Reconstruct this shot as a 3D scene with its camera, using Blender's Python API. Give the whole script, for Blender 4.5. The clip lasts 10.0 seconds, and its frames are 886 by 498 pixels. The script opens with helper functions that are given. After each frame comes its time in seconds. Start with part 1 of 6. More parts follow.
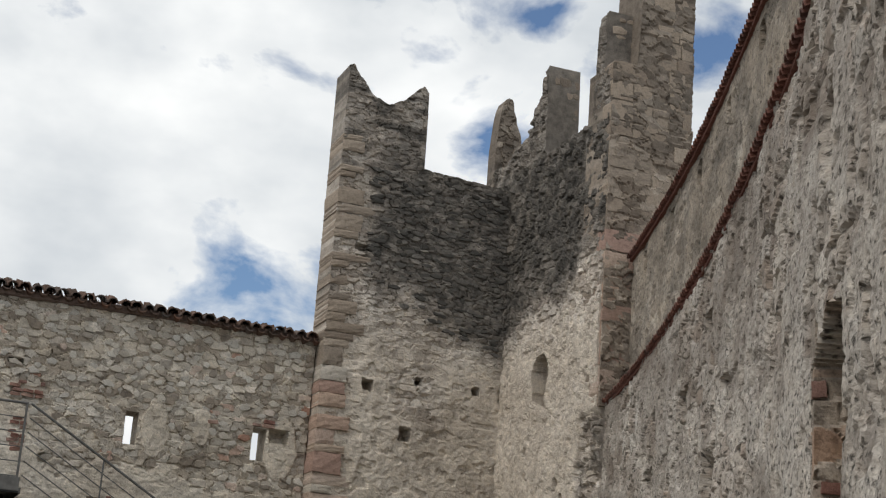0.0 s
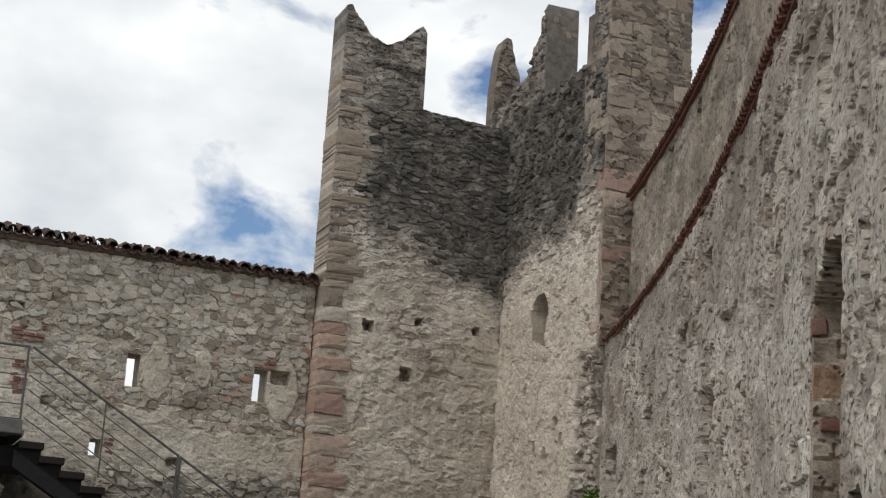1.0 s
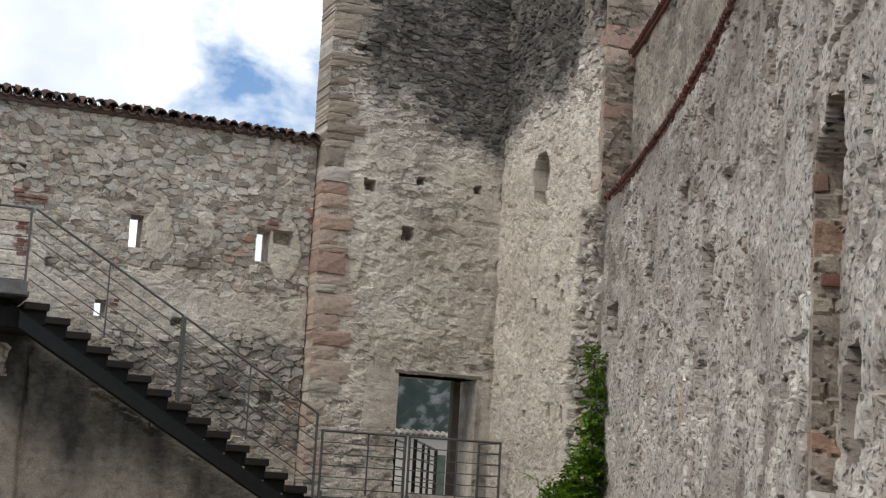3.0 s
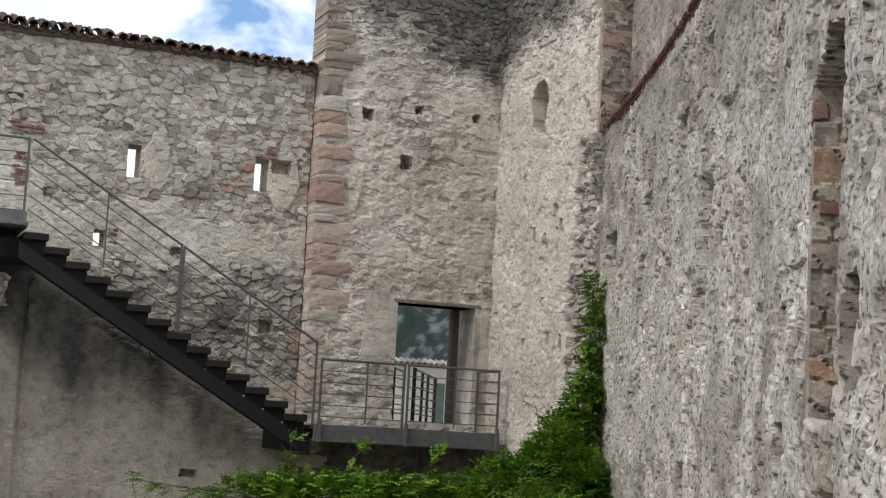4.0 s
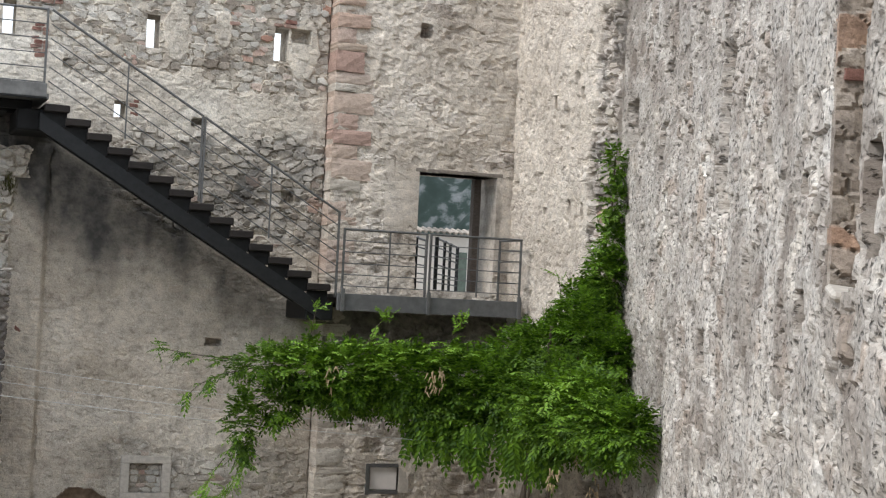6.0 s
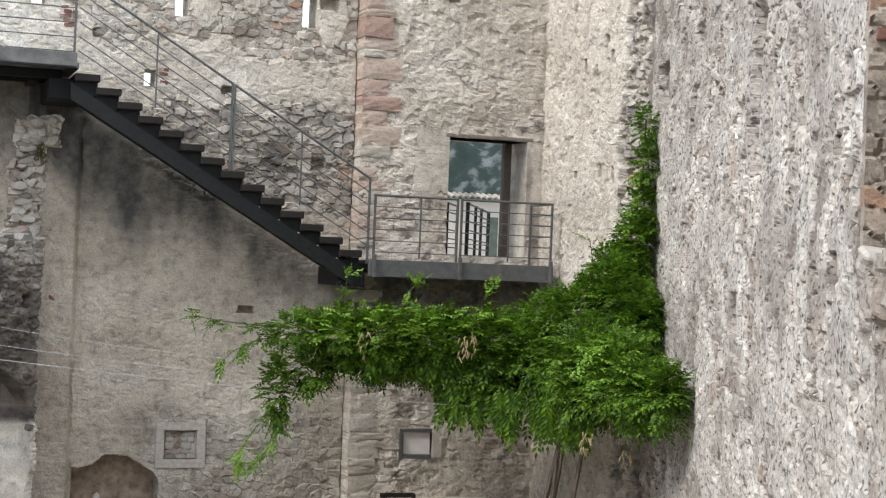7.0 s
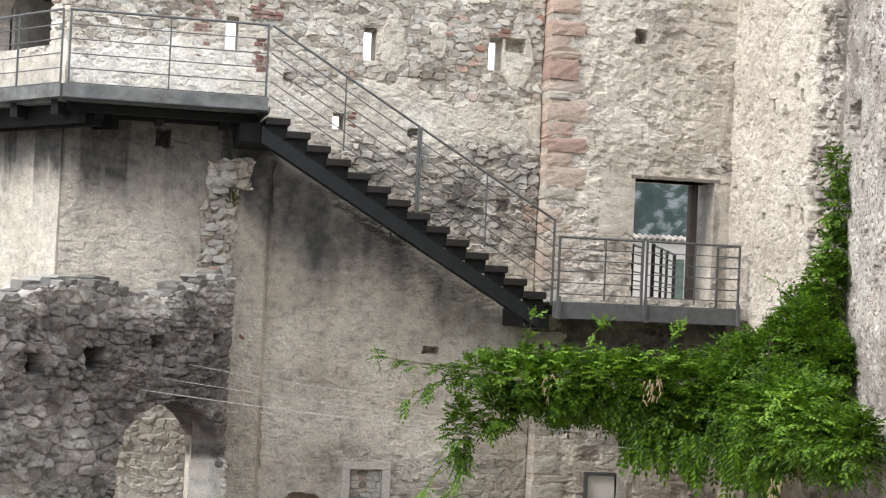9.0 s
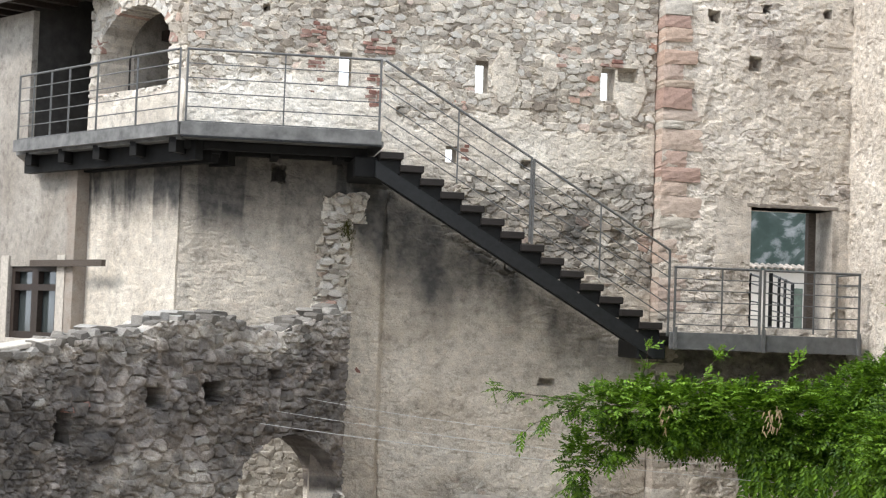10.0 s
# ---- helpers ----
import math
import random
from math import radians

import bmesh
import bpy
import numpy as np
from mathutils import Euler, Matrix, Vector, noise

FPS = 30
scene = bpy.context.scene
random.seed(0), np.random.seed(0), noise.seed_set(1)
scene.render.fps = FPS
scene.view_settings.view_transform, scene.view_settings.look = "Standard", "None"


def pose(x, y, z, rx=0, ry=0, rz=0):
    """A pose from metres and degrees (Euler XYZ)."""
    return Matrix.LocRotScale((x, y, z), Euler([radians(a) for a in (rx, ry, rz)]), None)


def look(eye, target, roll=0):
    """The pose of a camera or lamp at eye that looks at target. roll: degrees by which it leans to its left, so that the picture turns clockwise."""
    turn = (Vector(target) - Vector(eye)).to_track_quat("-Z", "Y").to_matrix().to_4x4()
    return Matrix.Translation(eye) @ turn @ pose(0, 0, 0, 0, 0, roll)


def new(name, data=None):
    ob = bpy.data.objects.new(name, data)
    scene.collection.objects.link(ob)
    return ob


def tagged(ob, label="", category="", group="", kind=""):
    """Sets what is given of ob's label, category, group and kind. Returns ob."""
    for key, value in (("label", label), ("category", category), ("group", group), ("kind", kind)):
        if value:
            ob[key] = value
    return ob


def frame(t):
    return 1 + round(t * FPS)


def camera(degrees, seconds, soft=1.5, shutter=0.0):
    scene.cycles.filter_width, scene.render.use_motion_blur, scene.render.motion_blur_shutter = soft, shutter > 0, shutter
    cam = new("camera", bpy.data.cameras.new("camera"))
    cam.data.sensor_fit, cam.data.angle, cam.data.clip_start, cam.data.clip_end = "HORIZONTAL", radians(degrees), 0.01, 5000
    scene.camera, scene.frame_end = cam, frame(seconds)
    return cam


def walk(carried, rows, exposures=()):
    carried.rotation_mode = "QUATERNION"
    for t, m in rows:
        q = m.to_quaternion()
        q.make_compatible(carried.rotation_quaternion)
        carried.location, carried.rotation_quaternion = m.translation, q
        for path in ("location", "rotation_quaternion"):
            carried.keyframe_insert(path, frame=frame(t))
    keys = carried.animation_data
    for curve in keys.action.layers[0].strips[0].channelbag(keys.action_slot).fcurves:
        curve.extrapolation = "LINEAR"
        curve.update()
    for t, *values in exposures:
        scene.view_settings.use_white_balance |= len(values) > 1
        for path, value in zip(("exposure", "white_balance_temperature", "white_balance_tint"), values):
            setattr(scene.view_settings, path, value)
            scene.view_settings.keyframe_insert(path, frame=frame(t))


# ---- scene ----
cam = camera(31.0, 10.0, soft=1.25)
# seconds, then the turn in degrees; the eye stays where it is (level with the landing, z = 0)
TURNS = [
    (0.0, 106.282, -4.078, -21.677), (0.5, 105.321, -3.999, -21.59), (1.0, 104.142, -3.661, -21.576),
    (1.5, 102.928, -3.455, -21.491), (2.0, 101.651, -3.511, -21.346), (2.5, 100.356, -3.467, -21.37),
    (4.0, 96.534, -3.11, -21.446), (4.5, 95.306, -3.501, -21.38), (5.0, 94.078, -3.15, -21.202),
    (5.5, 92.838, -2.951, -21.004), (7.0, 90.513, -2.252, -19.51), (7.5, 90.3, -2.416, -18.147),
    (8.0, 90.608, -2.405, -16.265), (8.5, 91.193, -2.628, -14.555), (9.0, 91.728, -2.581, -12.9),
    (9.5, 92.319, -2.395, -11.077), (10.0, 92.714, -2.069, -8.784),
]
EXPOSURES = [(0.0, -0.2, 7150, 10), (2.5, 0.1, 6900, 10), (4.5, 0.52, 6650, 10), (7.0, 1.07, 6550, 10), (10.0, 1.33, 6650, 10)]
walk(cam, [(t, pose(0, 0, 0, rx, ry, rz)) for t, rx, ry, rz in TURNS], EXPOSURES)

# ---- light: a bright, mostly clouded sky with a veiled sun ----
SUN_FROM = Vector((-0.95, -0.3, 0.95)).normalized()
world = bpy.data.worlds.new("sky")
scene.world = world
world.use_nodes = True
wn = world.node_tree.nodes
wl = world.node_tree.links
wn.clear()
w_out = wn.new("ShaderNodeOutputWorld")
w_bg = wn.new("ShaderNodeBackground")
w_bg.inputs["Strength"].default_value = 0.1
w_sky = wn.new("ShaderNodeTexSky")
w_sky.sky_type, w_sky.sun_disc = "NISHITA", False
w_sky.sun_elevation = math.asin(SUN_FROM.z)
w_sky.sun_rotation = math.atan2(SUN_FROM.x, SUN_FROM.y)
w_co = wn.new("ShaderNodeTexCoord")
w_map = wn.new("ShaderNodeMapping")
w_map.inputs["Location"].default_value = (0.0, 0.0, 0.0)
w_map.inputs["Scale"].default_value = (1.0, 1.0, 1.7)
w_n1 = wn.new("ShaderNodeTexNoise")
w_n1.inputs["Scale"].default_value = 9.0
w_n1.inputs["Detail"].default_value = 7.0
w_n1.inputs["Roughness"].default_value = 0.55
w_n1.inputs["Distortion"].default_value = 0.3
w_r1 = wn.new("ShaderNodeValToRGB")
w_r1.color_ramp.elements[0].position, w_r1.color_ramp.elements[1].position = 0.27, 0.41
w_n2 = wn.new("ShaderNodeTexNoise")
w_n2.inputs["Scale"].default_value = 7.0
w_n2.inputs["Detail"].default_value = 5.0
w_r2 = wn.new("ShaderNodeValToRGB")
w_r2.color_ramp.elements[0].position, w_r2.color_ramp.elements[1].position = 0.3, 0.7
w_r2.color_ramp.elements[0].color = (6.0, 6.9, 8.1, 1)
w_r2.color_ramp.elements[1].color = (11.0, 11.8, 12.8, 1)
# gaps of blue between the clouds: direction and half width
gap_sum = None
for way, width in (((0.225, 0.942, 0.249), 0.05), ((0.464, 0.788, 0.405), 0.035), ((0.40, 0.834, 0.381), 0.016), ((0.363, 0.834, 0.415), 0.018), ((0.345, 0.874, 0.343), 0.015)):
    g_sub = wn.new("ShaderNodeVectorMath")
    g_sub.operation = "DISTANCE"
    wl.new(w_co.outputs["Generated"], g_sub.inputs[0])
    g_sub.inputs[1].default_value = Vector(way).normalized()
    g_map = wn.new("ShaderNodeMapRange")
    g_map.interpolation_type = "SMOOTHSTEP"
    g_map.inputs["From Min"].default_value, g_map.inputs["From Max"].default_value = 0.0, 2.2 * width
    g_map.inputs["To Min"].default_value, g_map.inputs["To Max"].default_value = 0.14, 0.0
    wl.new(g_sub.outputs["Value"], g_map.inputs["Value"])
    if gap_sum is None:
        gap_sum = g_map.outputs["Result"]
    else:
        g_add = wn.new("ShaderNodeMath")
        g_add.operation = "ADD"
        wl.new(gap_sum, g_add.inputs[0])
        wl.new(g_map.outputs["Result"], g_add.inputs[1])
        gap_sum = g_add.outputs[0]
g_cut = wn.new("ShaderNodeMath")
g_cut.operation = "SUBTRACT"
wl.new(w_n1.outputs["Fac"], g_cut.inputs[0])
wl.new(gap_sum, g_cut.inputs[1])
w_blue = wn.new("ShaderNodeMix")
w_blue.data_type, w_blue.blend_type = "RGBA", "MULTIPLY"
w_blue.inputs[0].default_value = 1.0
w_blue.inputs[7].default_value = (0.95, 1.15, 1.4, 1)
wl.new(w_sky.outputs["Color"], w_blue.inputs[6])
w_mix = wn.new("ShaderNodeMix")
w_mix.data_type = "RGBA"
for a, b in ((w_co.outputs["Generated"], w_map.inputs["Vector"]), (w_map.outputs["Vector"], w_n1.inputs["Vector"]), (w_map.outputs["Vector"], w_n2.inputs["Vector"]),
             (g_cut.outputs[0], w_r1.inputs["Fac"]), (w_n2.outputs["Fac"], w_r2.inputs["Fac"]), (w_r1.outputs["Color"], w_mix.inputs["Factor"]),
             (w_blue.outputs[2], w_mix.inputs[6]), (w_r2.outputs["Color"], w_mix.inputs[7]), (w_mix.outputs[2], w_bg.inputs["Color"]), (w_bg.outputs["Background"], w_out.inputs["Surface"])):
    wl.new(a, b)
sun_data = bpy.data.lights.new("sun", "SUN")
sun_data.energy, sun_data.angle, sun_data.color = 1.25, radians(14), (1.0, 0.965, 0.92)
sun = new("sun", sun_data)
sun.matrix_world = look(SUN_FROM * 60, (0, 0, 0))

# ---- materials ----
def nodes_of(name, rough=0.9, metal=0.0):
    m = bpy.data.materials.new(name)
    m.use_nodes = True
    nt = m.node_tree
    b = nt.nodes["Principled BSDF"]
    b.inputs["Roughness"].default_value = rough
    b.inputs["Metallic"].default_value = metal
    b.inputs["Specular IOR Level"].default_value = 0.3
    return m, nt, b


def add(nt, kind, **values):
    n = nt.nodes.new(kind)
    for key, value in values.items():
        n.inputs[key].default_value = value
    return n


def mix(nt, a, b, fac, blend="MIX"):
    n = nt.nodes.new("ShaderNodeMix")
    n.data_type, n.blend_type = "RGBA", blend
    for socket, v in ((n.inputs[6], a), (n.inputs[7], b), (n.inputs[0], fac)):
        if isinstance(v, (tuple, list)):
            socket.default_value = (*v, 1)
        elif isinstance(v, (int, float)):
            socket.default_value = v
        else:
            nt.links.new(v, socket)
    return n.outputs[2]


def ramp(nt, fac, stops):
    n = nt.nodes.new("ShaderNodeValToRGB")
    els = n.color_ramp.elements
    while len(els) < len(stops):
        els.new(0.5)
    for e, (p, c) in zip(els, stops):
        e.position, e.color = p, (*c, 1) if len(c) == 3 else c
    nt.links.new(fac, n.inputs["Fac"])
    return n.outputs["Color"]


def grey(v):
    return (v, v, v)


def noise_of(nt, scale, detail=6.0, rough=0.6, stretch=None, distort=0.0):
    co = nt.nodes.new("ShaderNodeTexCoord")
    n = add(nt, "ShaderNodeTexNoise", Scale=scale, Detail=detail, Roughness=rough, Distortion=distort)
    if stretch:
        mp = nt.nodes.new("ShaderNodeMapping")
        mp.inputs["Scale"].default_value = stretch
        nt.links.new(co.outputs["Object"], mp.inputs["Vector"])
        nt.links.new(mp.outputs["Vector"], n.inputs["Vector"])
    else:
        nt.links.new(co.outputs["Object"], n.inputs["Vector"])
    return n.outputs["Fac"]


def bump(nt, b, height, strength=0.5, distance=0.02):
    n = add(nt, "ShaderNodeBump", Strength=strength, Distance=distance)
    nt.links.new(height, n.inputs["Height"])
    nt.links.new(n.outputs["Normal"], b.inputs["Normal"])


def attr(nt, name):
    n = nt.nodes.new("ShaderNodeAttribute")
    n.attribute_name = name
    return n.outputs["Fac"]


def cool(c):
    """Takes a little of the yellow out of a stone colour."""
    return (c[0] * 0.98, c[1], c[2] * 1.02)


def masonry(name, mortar, stones, crust=(0.055, 0.052, 0.048), relief=0.6, fine=45.0, pits=0.0, stretch=None):
    """Rubble in mortar: the mesh carries which spot is stone, its tone and how far crust, stains and painted shade
    darken it.
    """
    m, nt, b = nodes_of(name, 0.95)
    mortar, stones = cool(mortar), [(p, cool(k)) for p, k in stones]
    stone = ramp(nt, attr(nt, "tone"), stones)
    big = noise_of(nt, 0.9, 5.0)
    mid = noise_of(nt, 7.0, 6.0, 0.6, stretch)
    tiny = noise_of(nt, fine, 5.0, 0.7, stretch)
    c = mix(nt, mortar, stone, attr(nt, "stone"))
    c = mix(nt, c, (0.76, 0.735, 0.68), attr(nt, "wash"))
    c = mix(nt, c, ramp(nt, big, [(0.3, (0.74, 0.70, 0.66)), (0.7, (1.12, 1.1, 1.08))]), 1.0, "MULTIPLY")
    c = mix(nt, c, ramp(nt, mid, [(0.28, (0.6, 0.58, 0.56)), (0.45, grey(1.0)), (0.72, (1.3, 1.28, 1.24))]), 0.9, "MULTIPLY")
    c = mix(nt, c, ramp(nt, tiny, [(0.32, grey(0.5)), (0.44, grey(0.92)), (0.56, grey(1.05)), (0.7, grey(1.35))]), 0.9, "MULTIPLY")
    if pits:
        # the shadow in each small pit is painted into the colour, besides the bump
        pit = noise_of(nt, fine * 0.8, 3.0, 0.55, stretch)
        c = mix(nt, c, ramp(nt, pit, [(0.33, grey(0.25)), (0.41, grey(0.72)), (0.48, grey(1.0)), (0.62, grey(1.0)), (0.72, grey(1.3))]), pits, "MULTIPLY")
        tiny = mix(nt, tiny, ramp(nt, pit, [(0.28, grey(0.0)), (0.42, grey(0.9)), (0.7, grey(1.0))]), 0.6)
    cr = mix(nt, crust, (0.16, 0.145, 0.13), ramp(nt, mid, [(0.4, grey(0.0)), (0.75, grey(1.0))]))
    c = mix(nt, c, cr, attr(nt, "stain_shade"))
    nt.links.new(c, b.inputs["Base Color"])
    h = mix(nt, tiny, mid, 0.45)
    bump(nt, b, h, relief, 0.045)
    return m


def piece_stone(name, stones, rough=0.92, scale=9.0):
    """Single blocks: each takes its own tone."""
    m, nt, b = nodes_of(name, rough)
    info = nt.nodes.new("ShaderNodeObjectInfo")
    isl = nt.nodes.new("ShaderNodeNewGeometry")
    pick = add(nt, "ShaderNodeMath")
    pick.operation = "ADD"
    nt.links.new(info.outputs["Random"], pick.inputs[0])
    nt.links.new(isl.outputs["Random Per Island"], pick.inputs[1])
    fr = add(nt, "ShaderNodeMath")
    fr.operation = "FRACT"
    nt.links.new(pick.outputs[0], fr.inputs[0])
    c = ramp(nt, fr.outputs[0], [(p, cool(k)) for p, k in stones])
    mid = noise_of(nt, scale, 6.0, 0.65)
    tiny = noise_of(nt, 60.0, 4.0, 0.7)
    c = mix(nt, c, ramp(nt, mid, [(0.28, (0.6, 0.57, 0.54)), (0.5, grey(1.0)), (0.75, (1.25, 1.22, 1.18))]), 0.9, "MULTIPLY")
    c = mix(nt, c, ramp(nt, tiny, [(0.3, grey(0.75)), (0.7, grey(1.2))]), 0.8, "MULTIPLY")
    nt.links.new(c, b.inputs["Base Color"])
    bump(nt, b, mix(nt, tiny, mid, 0.5), 0.55, 0.02)
    return m


def plain(name, colour, rough=0.6, metal=0.0, vary=0.25, scale=12.0, stretch=None, relief=0.15):
    m, nt, b = nodes_of(name, rough, metal)
    n = noise_of(nt, scale, 5.0, 0.6, stretch)
    c = mix(nt, colour, ramp(nt, n, [(0.3, grey(1 - vary)), (0.7, grey(1 + vary))]), 1.0, "MULTIPLY")
    nt.links.new(c, b.inputs["Base Color"])
    bump(nt, b, n, relief, 0.01)
    return m


WARM = [(0.0, (0.25, 0.215, 0.18)), (0.25, (0.42, 0.375, 0.32)), (0.5, (0.55, 0.505, 0.44)), (0.75, (0.47, 0.44, 0.40)), (0.94, (0.64, 0.60, 0.54)), (1.0, (0.40, 0.23, 0.17))]
PALE = [(0.0, (0.34, 0.30, 0.26)), (0.35, (0.47, 0.425, 0.37)), (0.7, (0.56, 0.515, 0.46)), (1.0, (0.63, 0.59, 0.53))]
GREYS = [(0.0, (0.09, 0.09, 0.088)), (0.35, (0.17, 0.167, 0.16)), (0.65, (0.26, 0.255, 0.245)), (0.9, (0.36, 0.345, 0.32)), (1.0, (0.30, 0.27, 0.235))]
M_TOWER = masonry("tower_masonry", (0.57, 0.515, 0.45), [(p, (1.06 * k[0], 1.06 * k[1], 1.09 * k[2])) for p, k in PALE])
M_RAMPART = masonry("rampart_masonry", (0.485, 0.43, 0.36), WARM, crust=(0.07, 0.068, 0.064))
M_ROUGH = masonry("roughcast", (0.485, 0.455, 0.42), [(0.0, (0.40, 0.335, 0.285)), (0.25, (0.47, 0.425, 0.385)), (0.8, (0.54, 0.505, 0.465)), (1.0, (0.64, 0.61, 0.57))], crust=(0.17, 0.135, 0.11), relief=1.0, fine=62.0, pits=1.0, stretch=(0.26, 0.26, 0.42))
M_END = masonry("weathered_end_masonry", (0.28, 0.235, 0.195), [(0.0, (0.18, 0.15, 0.125)), (0.5, (0.29, 0.245, 0.205)), (1.0, (0.40, 0.35, 0.30))])
M_REVEAL = masonry("broken_reveal_masonry", (0.36, 0.315, 0.27), [(0.0, (0.26, 0.215, 0.18)), (0.5, (0.36, 0.31, 0.265)), (0.85, (0.42, 0.375, 0.33)), (1.0, (0.38, 0.25, 0.18))])
M_UPPER = masonry("upper_roughcast", (0.37, 0.315, 0.255), [(p, (0.85 * k[0], 0.82 * k[1], 0.79 * k[2])) for p, k in PALE], relief=0.9, fine=62.0, pits=0.75, stretch=(0.26, 0.26, 0.42))
M_RUIN = masonry("ruin_masonry", (0.235, 0.205, 0.18), [(p, (0.98 * k[0], 0.92 * k[1], 0.92 * k[2])) for p, k in GREYS], crust=(0.062, 0.056, 0.054))
M_QUOIN = piece_stone("sandstone", [(0.0, (0.44, 0.30, 0.24)), (0.3, (0.47, 0.345, 0.27)), (0.55, (0.50, 0.41, 0.345)), (0.75, (0.43, 0.30, 0.245)), (1.0, (0.37, 0.245, 0.20))])
M_QUOIN_LOW = piece_stone("pale_corner_stone", [(0.0, (0.40, 0.345, 0.285)), (0.5, (0.47, 0.42, 0.355)), (0.85, (0.52, 0.47, 0.41)), (1.0, (0.42, 0.33, 0.26))])
M_QUOIN_HIGH = piece_stone("weathered_sandstone", [(0.0, (0.25, 0.20, 0.16)), (0.4, (0.33, 0.268, 0.212)), (0.8, (0.38, 0.315, 0.255)), (1.0, (0.20, 0.165, 0.135))])
M_RUBBLE = piece_stone("rubble_stone", WARM)
M_DARKRUBBLE = piece_stone("dark_rubble_stone", [(0.0, (0.12, 0.108, 0.096)), (0.5, (0.20, 0.183, 0.162)), (0.85, (0.28, 0.26, 0.235)), (1.0, (0.38, 0.36, 0.33))])
M_CRUST = piece_stone("crusted_stone", [(0.0, (0.07, 0.066, 0.06)), (0.5, (0.11, 0.103, 0.094)), (0.85, (0.16, 0.148, 0.134)), (1.0, (0.27, 0.25, 0.22))])
M_TILE = piece_stone("old_roof_tile", [(0.0, (0.10, 0.075, 0.062)), (0.4, (0.16, 0.095, 0.07)), (0.75, (0.13, 0.11, 0.10)), (1.0, (0.22, 0.12, 0.085))], 0.9, 14.0)
M_REDTILE = piece_stone("red_roof_tile", [(0.0, (0.13, 0.06, 0.045)), (0.5, (0.19, 0.08, 0.06)), (1.0, (0.11, 0.06, 0.05))], 0.9, 14.0)
M_JAMB = piece_stone("worn_jamb_stone", [(0.0, (0.22, 0.18, 0.145)), (0.4, (0.30, 0.25, 0.20)), (0.7, (0.34, 0.29, 0.24)), (1.0, (0.36, 0.24, 0.15))])
M_BRICK = piece_stone("red_brick", [(0.0, (0.25, 0.125, 0.10)), (0.4, (0.33, 0.185, 0.145)), (0.75, (0.40, 0.28, 0.23)), (1.0, (0.26, 0.15, 0.125))])
M_STEEL = plain("grey_painted_steel", (0.12, 0.12, 0.118), 0.5, 0.3, 0.2, 20.0)
M_DARKSTEEL = plain("dark_painted_steel", (0.014, 0.015, 0.016), 0.5, 0.2, 0.25, 14.0)
# darker copy of the steel: shade under gallery and treads put into its colour
M_BLACK = plain("shade_black_steel", (0.008, 0.008, 0.008), 0.85, 0.0, 0.4, 9.0)
M_TREAD = plain("dark_stained_timber", (0.017, 0.0135, 0.012), 0.75, 0.0, 0.35, 9.0, (1, 8, 8))
M_FASCIA = plain("galvanised_fascia", (0.155, 0.153, 0.148), 0.6, 0.3, 0.4, 5.0)
M_HOUSE = masonry("house_plaster", (0.325, 0.30, 0.27), PALE, crust=(0.3, 0.22, 0.17), relief=0.3)
M_BEAM = plain("dull_grey_beam", (0.13, 0.13, 0.128), 0.55, 0.3, 0.2, 9.0)
# darkened plaster: the gloom inside the gallery doorway, painted into the walls
M_DOORSHADE = plain("shade_dark_plaster", (0.05, 0.047, 0.044), 0.95, 0.0, 0.3, 5.0)
M_HEARTH = plain("smoked_plaster", (0.36, 0.28, 0.22), 0.95, 0.0, 0.5, 6.0, None, 0.8)
M_WOOD = plain("dark_window_wood", (0.035, 0.025, 0.02), 0.6, 0.0, 0.3, 20.0)
M_GREYWOOD = plain("grey_weathered_timber", (0.19, 0.165, 0.14), 0.9, 0.0, 0.4, 18.0, (1, 6, 6), 0.5)
M_BROWNWOOD = plain("dark_weathered_timber", (0.085, 0.068, 0.056), 0.9, 0.0, 0.4, 18.0, (1, 6, 6), 0.5)
M_OLDWOOD = plain("weathered_timber", (0.16, 0.11, 0.08), 0.85, 0.0, 0.35, 18.0, (1, 6, 6))
M_LIME = plain("limestone_frame", (0.46, 0.42, 0.37), 0.85, 0.0, 0.2, 16.0)
M_WHITE = plain("white_panel", (0.75, 0.70, 0.66), 0.6, 0.0, 0.06, 6.0)
M_LINEN = plain("linen_curtain", (0.62, 0.55, 0.47), 0.9, 0.0, 0.15, 8.0)
M_WHITEWALL = plain("whitewashed_wall", (0.60, 0.57, 0.53), 0.8, 0.0, 0.08, 4.0)
M_WIRE = plain("galvanised_wire", (0.5, 0.5, 0.49), 0.5, 0.2, 0.1)
M_BARK = plain("vine_bark", (0.09, 0.07, 0.055), 0.9, 0.0, 0.4, 30.0, (1, 1, 0.2), 0.6)
M_GROUND = plain("gravel_ground", (0.30, 0.27, 0.23), 0.95, 0.0, 0.35, 14.0, None, 0.6)
M_STRAW = plain("dry_flower", (0.42, 0.32, 0.20), 0.9, 0.0, 0.3, 30.0)
M_MOSS = plain("moss", (0.10, 0.10, 0.035), 0.95, 0.0, 0.5, 40.0, None, 0.8)


